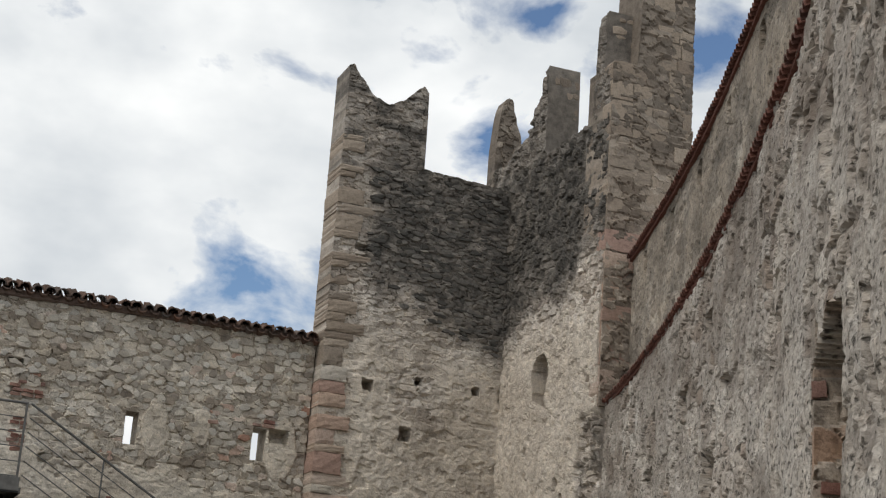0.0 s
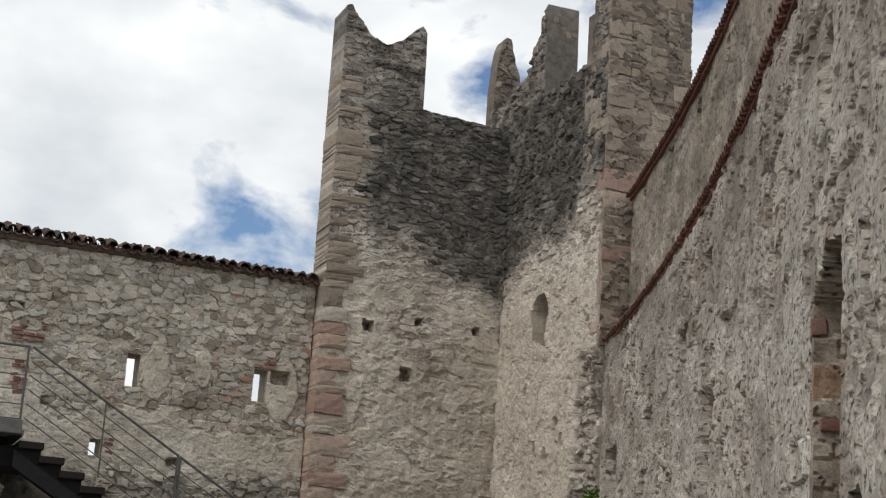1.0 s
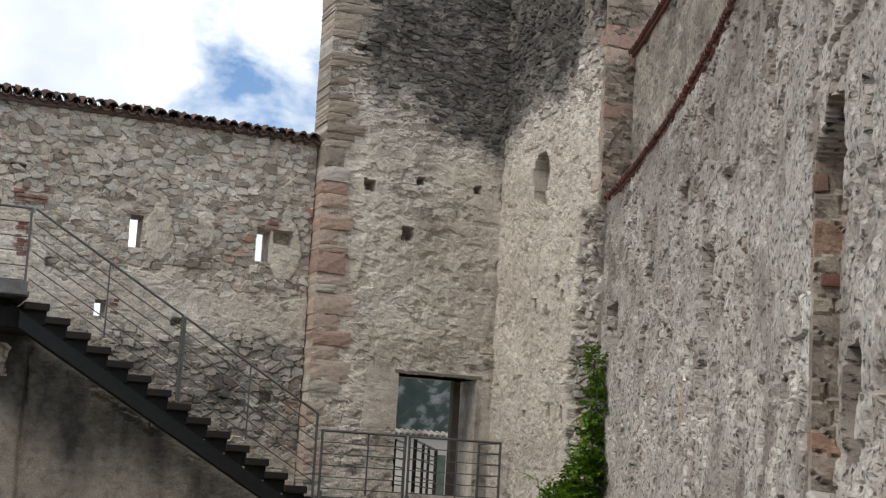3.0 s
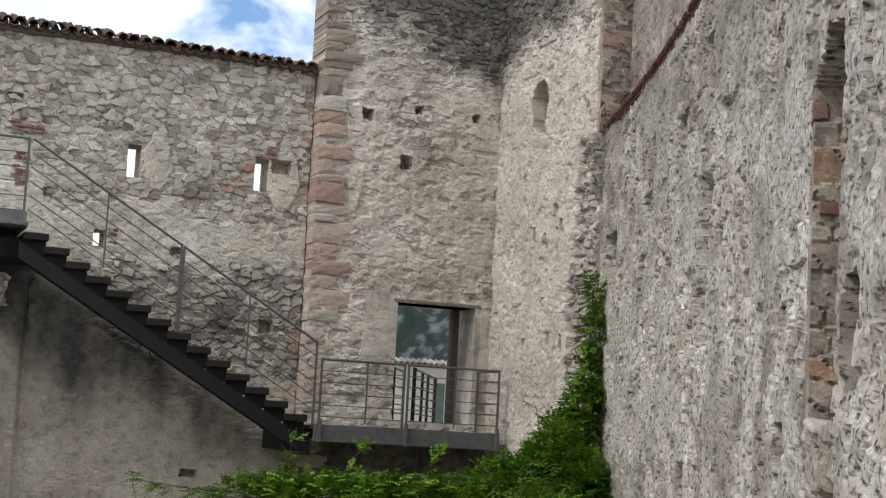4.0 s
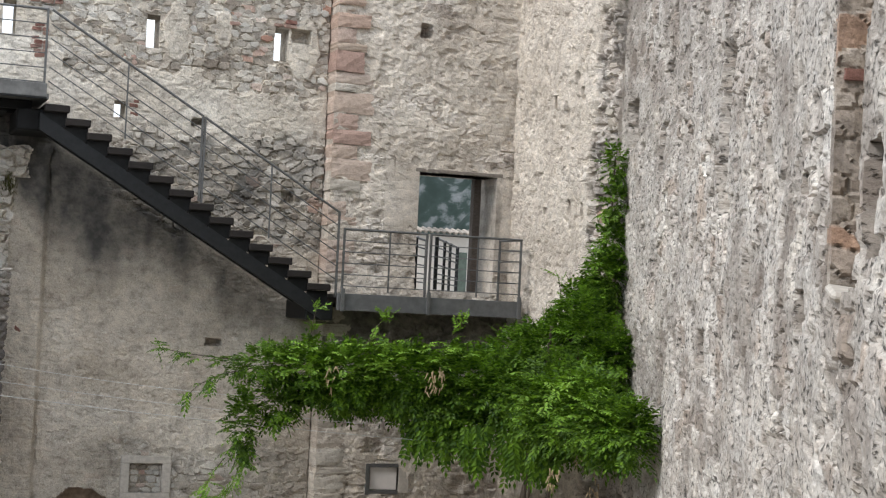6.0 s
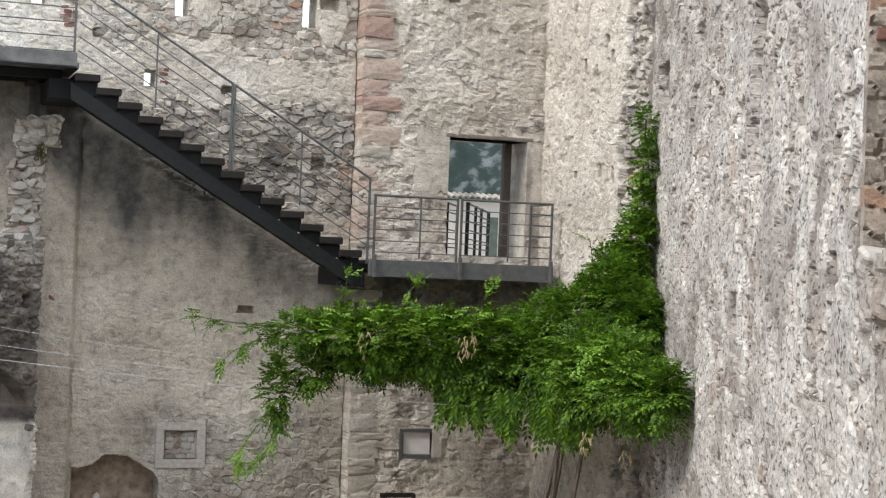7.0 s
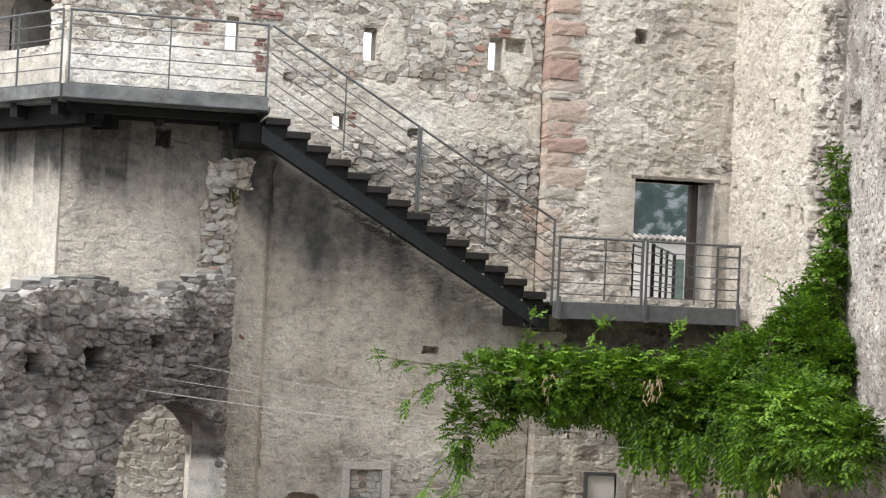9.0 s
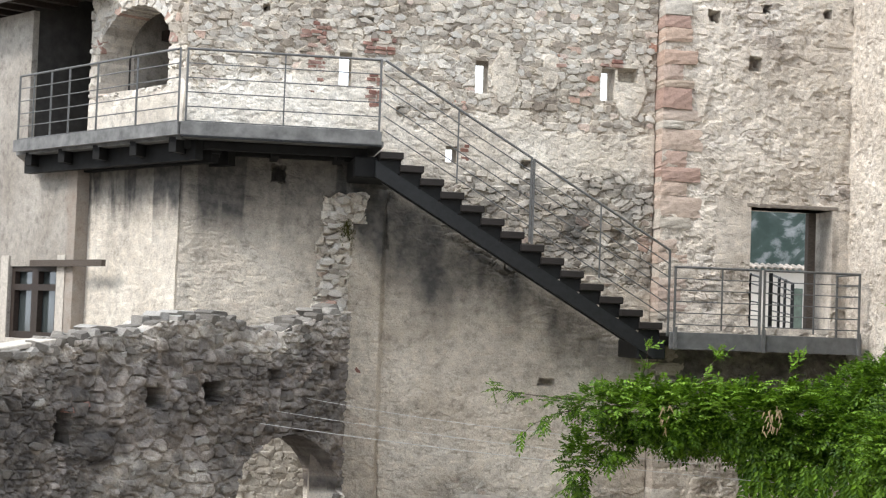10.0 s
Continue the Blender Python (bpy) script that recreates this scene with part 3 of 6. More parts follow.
def flank_surface(s, z):
    j, tone, tilt = rubble(s, z, 0.2, 0.12, 5.0)
    cover = step01(fbm(s * 1.1, z * 1.0, 24) + 0.15 * fbm(s * 6, z * 6, 25), 0.14, 0.38) * (1 - step01(z, 5.6, 6.6))
    off = 0.06 * j * (proud(tone) + tilt) * (1 - 0.85 * cover) + 0.035 * cover + 0.05 * (fbm(s * 0.9, z * 0.9, 18) - 0.5) + 0.09 * (flake(s, z, 19, 0.45) - 0.5) - 0.03 * step01(fbm(s * 5, z * 5, 29, 4), 0.62, 0.7) + 0.025 * (fbm(s * 18, z * 18, 26, 3) - 0.5)
    off = off - pits(s, z, [(22.6, 3.55, 0.05, 0.1, 0.2), (22.3, 3.3, 0.05, 0.1, 0.2), (23.3, 3.25, 0.05, 0.1, 0.2), (22.9, 3.1, 0.05, 0.12, 0.2), (22.7, 1.55, 0.06, 0.1, 0.2), (22.2, 1.45, 0.06, 0.12, 0.2),
                            (21.75, 1.6, 0.09, 0.09, 0.25), (23.6, 1.5, 0.05, 0.06, 0.2)])
    torn = step01(21.95 + 0.55 * (fbm(s * 2, z * 2.2, 109) - 0.5) - s, 0.0, 0.07) * (1 - step01(z, 4.4, 4.62))
    off = off - torn * (0.05 + 0.16 * fbm(s * 3, z * 3, 110) - 0.1 * j * (proud(tone) + tilt))
    edge = 6.05 + 0.3 * (25 - s) + 0.9 * (fbm(s * 1.7, z * 0.9, 45) - 0.5)
    stain_shade = 0.95 * step01(z, edge - 0.3, edge + 0.7) * (1 - 0.75 * step01(z, 9.2, 9.9)) * step01(-s, -25.6, -24.0 + 0.4) * (0.65 + 0.6 * fbm(s * 6, z * 6, 46))
    stain_shade = np.maximum(stain_shade, step01(z, edge - 0.4, edge + 0.5) * (1 - 0.4 * step01(z, 9.1, 9.6)) * (0.5 + 0.8 * fbm(s * 4, z * 4, 52)))
    stain_shade = np.maximum(stain_shade, (0.45 + 0.5 * fbm(s * 4, z * 6, 78)) * step01(z, 8.7, 9.5))
    return off, j * (1 - 0.8 * cover * (1 - torn)), tone, np.clip(np.maximum(stain_shade, torn * (0.12 + 0.4 * step01(fbm(s * 4, z * 3, 111), 0.45, 0.65))), 0, 1)


def flank_top(s):
    t = np.interp(s, [21.0, 21.42, 21.44, 21.74, 21.76, 23.58, 23.6, 23.72, 23.9, 24.46, 24.9, 25.2, 25.36, 25.5, 25.75, 26.0, 26.1], [10.1, 10.1, 11.2, 11.15, 9.35, 9.3, 10.96, 10.98, 10.55, 9.9, 9.8, 9.7, 9.7, 9.7, 9.7, 9.6, 9.5])
    return t + 0.08 * (fbm(s * 5, s * 0, 72) - 0.5)


def flank_niche(s, z):
    a = (s - 23.35) / 0.3
    return (np.abs(a) < 1 + 0.25 * (fbm(s * 5, z * 5, 114) - 0.5)) & (z > 4.95 + 0.1 * a) & (z < 5.55 + 0.24 * np.sqrt(np.maximum(0, 1 - a * a)))


wall_flank = relief_wall("wall_flank", straight(SIDE, 0, 0, 1, -1, 0), 21.22, 26.1, GROUND - 0.1, flank_top, 0.022, 0.55, flank_surface, M_TOWER,
                         "tower side wall of pale plastered rubble with broken merlons", (), flank_niche, marks_s=(21.43, 21.75, 23.59))


relief_wall("wall_flank_core", straight(SIDE + 0.42, 0, 0, 1, -1, 0), 22.8, 23.9, 4.5, level(6.2), 0.05, 0.1, flank_surface, M_TOWER, "rough plaster at the back of the small arched niche")


def end_surface(s, z):
    j, tone, tilt = rubble(s, z, 0.22, 0.13, 6.0)
    off = 0.05 * j * (proud(tone) + tilt) + 0.05 * (fbm(s * 4, z * 5, 20) - 0.5)
    return off, j, tone, (0.15 + 0.45 * fbm(s * 3, z * 3, 57)) * step01(z, 8.0, 9.5)


wall_end = relief_wall("wall_end", straight(0, 21.2, 1, 0, 0, -1), SIDE - 0.03, 12.02, 4.6, lambda s: np.interp(s, [10.5, 11.02, 11.04, 12.1], [10.15, 10.2, 12.2, 12.3]), 0.03, 0.8, end_surface, M_END,
                       "end face of the tower with large sandstone corner blocks", marks_s=(11.03,))


def point_top(s):
    return np.interp(s, [10.56, 10.6, 10.64, 10.7, 10.78, 10.84, 10.9, 10.97, 11.05, 11.12], [10.1, 10.65, 10.98, 11.15, 11.2, 11.14, 10.95, 10.72, 10.5, 10.0]) + 0.06 * (fbm(s * 12, s * 0, 74) - 0.5)


wall_merlon = relief_wall("wall_merlon", straight(0, 25.9, 1, 0, 0, -1), 10.56, 11.12, 8.9, point_top, 0.022, 0.3, end_surface, M_END, "narrow broken merlon tapering to a point")

# the right-hand curtain wall bends gently towards the viewer
def curve_x(y):
    far = -0.00691 * y * y + 0.60044 * y + 1.0775
    return np.where(y > 5, far, 3.907 + 0.12 * (y - 5))


def curve(back):
    def plan(s):
        d = np.where(s > 5, 0.60044 - 0.01382 * s, 0.12)
        n = np.hypot(1, d)
        return curve_x(s) + back / n, s - back * d / n, -1 / n, d / n
    return plan


NICHE = (6.98, 8.12, 0.17, 2.42)


def rough_surface(s, z):
    j, tone, tilt = rubble(s, z, 0.17, 0.11, 8.0, 0.35)
    k, tone2, tilt2 = rubble(s, z, 0.4, 0.2, 9.0)
    bare = step01(fbm(s * 0.8, z * 0.9, 27) + 0.2 * fbm(s * 4, z * 4, 28), 0.6, 0.7)
    gouge = step01(fbm(s * 2.2, z * 3.0, 112, 4), 0.6, 0.68)
    off = -0.028 * gouge + 0.009 * j * (proud(tone) + tilt) * (1 - bare) + bare * (0.045 * k * (proud(tone2) + tilt2) - 0.03) + 0.07 * (fbm(s * 0.8, z * 0.7, 11) - 0.5) + 0.02 * (fbm(s * 6, z * 8, 12, 4) - 0.5) - 0.03 * step01(fbm(s * 5, z * 5, 13, 3), 0.62, 0.74)
    off = off - pits(s, z, [(20.4, 2.62, 0.4, 0.33, 0.3), (9.24, 0.91, 0.12, 0.07, 0.2), (9.13, 0.03, 0.2, 0.14, 0.25), (10.43, 4.02, 0.13, 0.09, 0.25), (13.5, 3.93, 0.2, 0.11, 0.25), (8.7, 3.99, 0.15, 0.16, 0.2),
                            (6.6, 0.75, 0.13, 0.1, 0.25), (11.4, 2.9, 0.1, 0.07, 0.12), (12.4, 3.1, 0.2, 0.05, 0.1), (15.2, 3.5, 0.3, 0.12, 0.12), (16.8, 1.2, 0.15, 0.12, 0.12), (10.2, 3.4, 0.12, 0.2, 0.1), (7.6, 3.5, 0.2, 0.3, 0.08), (9.9, -0.8, 0.2, 0.1, 0.1),
                            (14.6, -0.4, 0.2, 0.2, 0.1), (12.0, 0.4, 0.1, 0.15, 0.1), (6.4, 1.9, 0.1, 0.3, 0.08), (17.6, 3.0, 0.2, 0.1, 0.12), (11.0, 1.3, 0.12, 0.1, 0.1), (13.55, 1.8, 0.3, 0.8, 0.29), (13.3, 2.4, 0.3, 0.16, 0.12), (17.9, 2.05, 0.14, 0.3, 0.25)])
    pebble = j * (1 - bare) * 0.5 + bare * k
    # blotches, darkened gouges, and a brightness falloff towards the top painted as colour
    return off, pebble, np.where(bare > 0.5, tone2, tone), np.clip(0.45 * step01(fbm(s * 1.2, z * 1.6, 55), 0.58, 0.72) + 0.3 * gouge + 0.95 * step01(z, 1.6, 4.6) * fbm(s * 1.5, z * 2.0, 97), 0, 0.85)


def upper_core(s, z):
    return 0.03 * (fbm(s, z, 98) - 0.5), np.ones_like(s), rnd(np.floor(s * 3), np.floor(z * 5), 2.0), np.zeros_like(s)


def niche_hole(s, z):
    """The tall ruined niche, its edges broken."""
    rag = 0.16 * (fbm(s * 5, z * 5, 33, 3) - 0.5)
    tall = (np.abs(z - 1.29) / 1.14 + rag + 0.3 * step01(s, 7.7, 8.1) * step01(z, 1.75, 2.4) < 1) & (s > NICHE[0] + 0.12 + 0.5 * rag) & (s < NICHE[1])
    foot = np.maximum(np.abs(s - 6.75) / 0.2, np.abs(z - 0.62) / 0.3) + rag < 1
    return tall | foot


wall_right = relief_wall("wall_right", curve(0.0), 1.0, 21.45, GROUND - 0.1, level(4.66), (0.036, 0.021), 0.3, rough_surface, M_ROUGH, "long curtain wall in grey-beige roughcast with stones showing through", (), niche_hole, marks_s=NICHE[:2])
relief_wall("wall_right_core", curve(0.72), 1.0, 21.45, GROUND - 0.1, level(4.66), 0.3, 0.2, upper_core, M_UPPER, "rubble core behind the curtain wall face")
for nm, a, b, c, d, back in (("wall_niche_back", 6.3, 8.6, -0.1, 2.9, 0.45),):
    relief_wall(nm, curve(back), a, b, c, level(d), 0.04, 0.1, rough_surface, M_UPPER, "rough masonry at the back of a wall recess")


def upper_surface(s, z):
    off, stone, tone, stain_shade = rough_surface(s + 31.0, z)
    off = 0.6 * off - pits(s, z, [(y, 6.62, 0.09, 0.14, 0.3) for y in (20.2, 18.3, 16.4, 14.5, 12.6, 10.7)])
    return off, stone, tone, 0.75 * stain_shade


wall_right_upper = relief_wall("wall_right_upper", curve(0.32), 1.0, 21.15, 4.66, level(6.9), 0.05, 0.5, upper_surface, M_UPPER, "set-back upper part of the curtain wall, beige roughcast with beam holes")


def rampart_surface(s, z):
    j, tone, tilt = rubble(s, z, 0.19, 0.115, 10.0)
    # plaster left in a ragged field over the middle, whole lower part plastered
    ragged = 3.2 + 0.75 * (1 - step01(s, 2.3, 3.2)) + 1.3 * (fbm(s * 0.9, z * 0.5, 61) - 0.5) + 0.6 * (fbm(s * 4, z * 4, 62) - 0.5)
    low = step01(-z, -ragged - 0.05, -ragged + 0.03)
    for a, b, w, h in ((4.8, 4.05, 0.22, 0.5), (6.88, 4.0, 0.26, 0.5), (5.55, 4.2, 0.15, 0.3)):
        low = np.maximum(low, step01(-np.hypot((s - a) / w, (z - b) / h) - 0.5 * (fbm(s * 5, z * 5, a) - 0.5), -1.05, -0.95))
    greybelt = step01(-np.abs(z - 1.62) + 0.6 * (fbm(s * 2.5, z * 2.5, 63) - 0.5), -1.0, -0.75) * step01(s, 3.5, 4.2) * step01(z - 2.1 + 0.6 * (s - 2.65), 0.0, 0.15)
    cover = np.clip(low * (1 - 0.85 * greybelt), 0, 1)
    base = step01(-z + 0.7 * (fbm(s * 2, z * 2, 66) - 0.5), 2.45, 2.8) * step01(s, 3.3, 4.6)
    base = np.maximum(base, step01(-z + 0.7 * (fbm(s * 2, z * 2, 69) - 0.5), 1.2, 1.5) * (1 - step01(s, 2.0, 2.3)))
    cover = cover * (1 - 0.7 * base)
    off = (0.043 + 0.035 * greybelt) * j * (proud(tone) + tilt) * (1 - 0.9 * cover) + 0.05 * cover + 0.05 * (fbm(s * 0.8, z * 0.8, 14) - 0.5) + 0.035 * cover * (flake(s, z, 15, 0.6) - 0.5) + 0.02 * (fbm(s * 18, z * 18, 38, 3) - 0.5)
    off = off - pits(s, z, [(6.85, 4.2, 0.15, 0.1, 0.25), (2.5, 4.85, 0.1, 0.04, 0.2), (0.9, 4.95, 0.05, 0.05, 0.2), (5.2, 2.65, 0.09, 0.05, 0.25), (6.75, 1.55, 0.1, 0.1, 0.2), (5.65, -0.87, 0.13, 0.05, 0.25), (1.2, 2.3, 0.1, 0.12, 0.4), (3.1, 3.4, 0.06, 0.06, 0.1)])
    strip = step01(s, 2.28, 2.36) * (1 - step01(s, 2.86, 2.96)) * (1 - step01(z, 1.9, 2.15))
    off = off + 0.10 * strip - 0.05 * step01(-np.abs(s - 2.95 - 0.16 * (fbm(s * 0, z * 2.5, 118) - 0.5)), -0.026, -0.006) * (1 - step01(z, 1.9, 2.1)) * step01(fbm(s * 0, z * 1.3, 121), 0.4, 0.5)
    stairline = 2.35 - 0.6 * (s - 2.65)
    # dark band along the stair: stained plaster plus the stair's shade, painted in
    stair_stain_shade = step01(z - stairline + 0.7 * (1 - step01(s, 3.4, 5.4)) + 0.9 * (fbm(s * 2.6, z * 0.35, 64) - 0.5), -1.1, -0.1) * low * step01(s, 2.3, 2.6) * step01(stairline - z, -0.3, 0.2)
    # brown staining below the gallery, with the deck's shade put into the colour
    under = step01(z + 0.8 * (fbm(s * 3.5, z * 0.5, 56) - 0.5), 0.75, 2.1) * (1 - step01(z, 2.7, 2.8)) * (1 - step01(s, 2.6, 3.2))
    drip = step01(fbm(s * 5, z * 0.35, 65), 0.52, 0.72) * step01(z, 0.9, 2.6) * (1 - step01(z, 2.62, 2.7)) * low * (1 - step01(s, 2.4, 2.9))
    wash = 0.6 * (0.35 + 1.1 * fbm(s * 4, z * 7, 107)) * step01(-np.abs(z - 3.3) + 0.5 * (fbm(s * 2, z * 2, 87) - 0.5), -0.75, -0.35) * (1 - step01(s + 0.5 * fbm(s * 2, z * 2, 88), 2.7, 3.4)) + 0.3 * low * (1 - step01(s, 2.2, 2.9)) * (0.4 + fbm(s, z, 89))
    wash = wash + 0.3 * step01(fbm(s * 1.3, z * 1.3, 90), 0.5, 0.7) * step01(-np.abs(z - 2.7), -0.9, -0.3) * (1 - greybelt) + 0.3 * low * step01(z, 1.6, 2.2) * step01(s, 2.7, 3.2)
    off = off - 0.009 * step01(fbm(s * 6.0, z * 15.0, 108, 4), 0.58, 0.66) * cover
    stain_shade = (1.0 - 0.4 * step01(s, 5.2, 6.4)) * stair_stain_shade * (0.5 + 0.8 * fbm(s * 3, z * 1.2, 67)) + 0.85 * under + 0.8 * drip + greybelt * low * (0.14 + 0.4 * step01(fbm(s * 3, z * 3, 68), 0.35, 0.7)) + 0.3 * step01(-np.hypot((s - 6.15) / 0.4, (z - 1.5) / 0.75) + 0.5 * (fbm(s * 5, z * 4, 115) - 0.5), -1.0, -0.5) + 0.3 * base * (0.4 + fbm(s * 2, z * 2, 117))
    wash = wash + 0.42 * low * step01(-z, -0.2, 0.8) * step01(s, 2.9, 3.2) * fbm(s * 1.2, z * 1.2, 119)
    wash = wash + 0.9 * (1 - step01(s, 1.9, 2.2)) * step01(-z, 1.4, 1.8) * step01(fbm(s * 2, z * 2, 102), 0.15, 0.45)
    return off, j * (1 - 0.85 * cover), tone, np.clip(stain_shade, 0, 1), np.clip(wash, 0, 1)


def hearth(s, z):
    top = np.interp(s, [2.98, 3.3, 3.45, 3.6, 3.85, 4.05, 4.35], [-3.42, -3.36, -3.22, -3.18, -3.2, -3.34, -3.6])
    return (s > 2.98) & (s < 4.35) & (z < top + 0.1 * (fbm(s * 4, z * 4, 93, 4) - 0.5))


SLITS = ((2.09, 2.29), (4.31, 4.52), (6.4, 6.63))
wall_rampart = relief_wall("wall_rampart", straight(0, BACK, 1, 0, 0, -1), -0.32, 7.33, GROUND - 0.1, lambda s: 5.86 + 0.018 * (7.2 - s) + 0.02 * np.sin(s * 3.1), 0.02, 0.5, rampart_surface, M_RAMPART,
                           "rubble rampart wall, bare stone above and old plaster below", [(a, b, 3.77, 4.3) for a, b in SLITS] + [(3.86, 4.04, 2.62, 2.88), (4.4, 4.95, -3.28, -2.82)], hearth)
back_hearth = relief_wall("wall_hearth_back", straight(0, BACK + 0.5, 1, 0, 0, -1), 2.9, 5.2, GROUND - 0.1, level(-2.6), 0.06, 0.2, rampart_surface, M_HEARTH, "smoke-browned plaster back of the wall recess")

# the wall turns back to the left of the rampart
ODX, ODY = -0.5708, 0.8211
OX, OY = -0.305, BACK


def oblique_surface(s, z):
    j, tone, tilt = rubble(s, z, 0.26, 0.15, 16.0)
    low = step01(-z - 0.4 * (fbm(s * 1.5, z * 1.5, 76) - 0.5), -3.7, -3.4)
    cover = low
    off = 0.06 * j * (proud(tone) + tilt) * (1 - 0.9 * cover) + 0.04 * cover + 0.05 * (fbm(s * 0.8, z * 0.8, 17) - 0.5) + 0.015 * (fbm(s * 8, z * 8, 15) - 0.5)
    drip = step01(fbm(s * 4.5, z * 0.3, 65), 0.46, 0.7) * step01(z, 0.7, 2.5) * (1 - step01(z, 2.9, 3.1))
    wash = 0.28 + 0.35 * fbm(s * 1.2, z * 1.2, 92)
    # besides the drips, a stained band under the deck that also holds painted shade
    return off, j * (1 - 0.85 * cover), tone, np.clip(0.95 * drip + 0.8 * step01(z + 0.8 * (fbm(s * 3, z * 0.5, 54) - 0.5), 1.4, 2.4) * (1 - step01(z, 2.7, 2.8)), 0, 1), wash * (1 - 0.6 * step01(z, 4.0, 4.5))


def arch_hole(s, z):
    a = (s - 1.52) / 1.05
    return (np.abs(a) < 1) & (z > 3.68) & (z < 4.35 + 0.72 * np.sqrt(np.maximum(0, 1 - a * a)))


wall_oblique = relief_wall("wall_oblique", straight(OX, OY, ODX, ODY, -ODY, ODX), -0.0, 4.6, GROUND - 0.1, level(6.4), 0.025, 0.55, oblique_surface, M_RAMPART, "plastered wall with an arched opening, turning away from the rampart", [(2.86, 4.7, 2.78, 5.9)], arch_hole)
wall_oblique.data.flip_normals()

# plain walls that close the courtyard behind the viewer
for nm, x0, x1, y0, y1 in (("wall_south", -14, 4, -9, -8.4), ("wall_west", -14, -13.4, -8.4, 33)):
    put(nm, mesh_of(nm, *box(x0, x1, y0, y1, GROUND, 4.5), M_HOUSE))
    tagged(bpy.data.objects[nm], "plain pale plaster courtyard wall", "wall", kind="structure")
terrace = put("terrace", mesh_of("terrace", *box(-13.4, 2.9, -8.4, 1.6, GROUND, -1.6, 0.03), M_GROUND))
tagged(terrace, "raised gravel terrace along the courtyard edge", "terrace", kind="structure")


# ---- the ruined cross wall with its arch ----
RX, RY, RDX, RDY = 2.22, 24.47, -0.8, -0.6


def ruin_surface(s, z):
    j, tone, tilt = rubble(s, z, 0.25, 0.17, 30.0, 0.26)
    k, tone2, tilt2 = rubble(s, z, 0.13, 0.09, 31.0, 0.3)
    small = step01(fbm(s * 1.7, z * 1.7, 113), 0.48, 0.56)
    j, tone, tilt = j * (1 - small) + k * small, np.where(small > 0.5, tone2, tone), tilt * (1 - small) + 0.6 * tilt2 * small
    off = 0.14 * step01(-np.hypot((s - 4.32) / 0.27, (z + 1.8) / 0.22) + 0.2 * (fbm(s * 4, z * 4, 116) - 0.5), -1.05, -0.55) + 0.08 * j * (proud(tone) + 0.6 * tilt) + 0.05 * (flake(s, z, 103, 0.3) - 0.5) + 0.16 * (fbm(s * 1.6, z * 1.6, 34) - 0.5) + 0.08 * (fbm(s * 7, z * 7, 36) - 0.5) + 0.04 * (fbm(s * 19, z * 19, 106, 4) - 0.5) - pits(s, z, [(3.44, -1.14, 0.14, 0.13, 0.4), (2.42, -1.08, 0.14, 0.15, 0.45), (4.87, -1.53, 0.11, 0.22, 0.4), (1.32, -0.84, 0.1, 0.09, 0.25), (0.14, -0.8, 0.07, 0.1, 0.2)])
    pier = step01(-z, 2.55, 2.65) * (1 - step01(s, 0.06, 0.1))
    pale = 0.8 * pier + 0.16 * step01(fbm(s * 4, z * 4, 104), 0.58, 0.72) + 0.3 * step01(z - ruin_top(s) + 0.5 * fbm(s * 3, z * 3, 99), -0.35, 0.15) + 0.3 * step01(-np.hypot((s - 3.3) / 1.6, (z + 2.6) / 0.9) + 0.4 * fbm(s * 2, z * 2, 100), -0.9, -0.3)
    return off, j * (1 - 0.5 * step01(fbm(s * 1.5, z * 1.5, 101), 0.4, 0.65)), tone, np.clip(0.72 * step01(fbm(s * 2.2, z * 2.2, 35), 0.34, 0.58) + 0.6 * step01(-np.hypot((s - 4.32) / 0.27, (z + 1.8) / 0.22), -1.1, -0.9) + 0.25 * step01(s, 3.6, 5.0) * step01(-z, 0.6, 1.4) - pale, 0, 1), np.clip(pale, 0, 1)


def ruin_top(s):
    return np.interp(s, [-0.3, 0.03, 0.71, 1.29, 1.87, 2.33, 2.87, 3.39, 3.78, 4.47, 4.93, 5.6, 7.5], [0.14, 0.14, -0.03, -0.2, -0.12, -0.05, -0.06, -0.08, -0.27, -0.32, -0.42, -0.56, -0.9]) + 0.1 * (fbm(s * 5, s * 0, 73) - 0.5)


def ruin_arch(s, z):
    a = (s - 0.97) / 0.95
    return (np.abs(a) < 1) & (z < -2.5 + 0.8 * np.sqrt(np.maximum(0, 1 - np.abs(a) ** 1.6)))


wall_ruin = relief_wall("wall_ruin", straight(RX, RY, RDX, RDY, 0.6, -0.8), -0.1, 7.4, GROUND - 0.1, ruin_top, 0.022, 0.75, ruin_surface, M_RUIN, "ruined wall of dark grey rubble with a broken top", (), ruin_arch)
wall_ruin.data.flip_normals()
# where the ruin is tied to the rampart
ruin_tie = relief_wall("wall_ruin_tie", straight(2.12, 24.62, 0.0, 1.0, 1.0, 0.0), 0.0, 0.74, GROUND - 0.1, level(0.05), 0.06, 0.3, ruin_surface, M_RUIN, "short return of the ruined wall into the rampart")

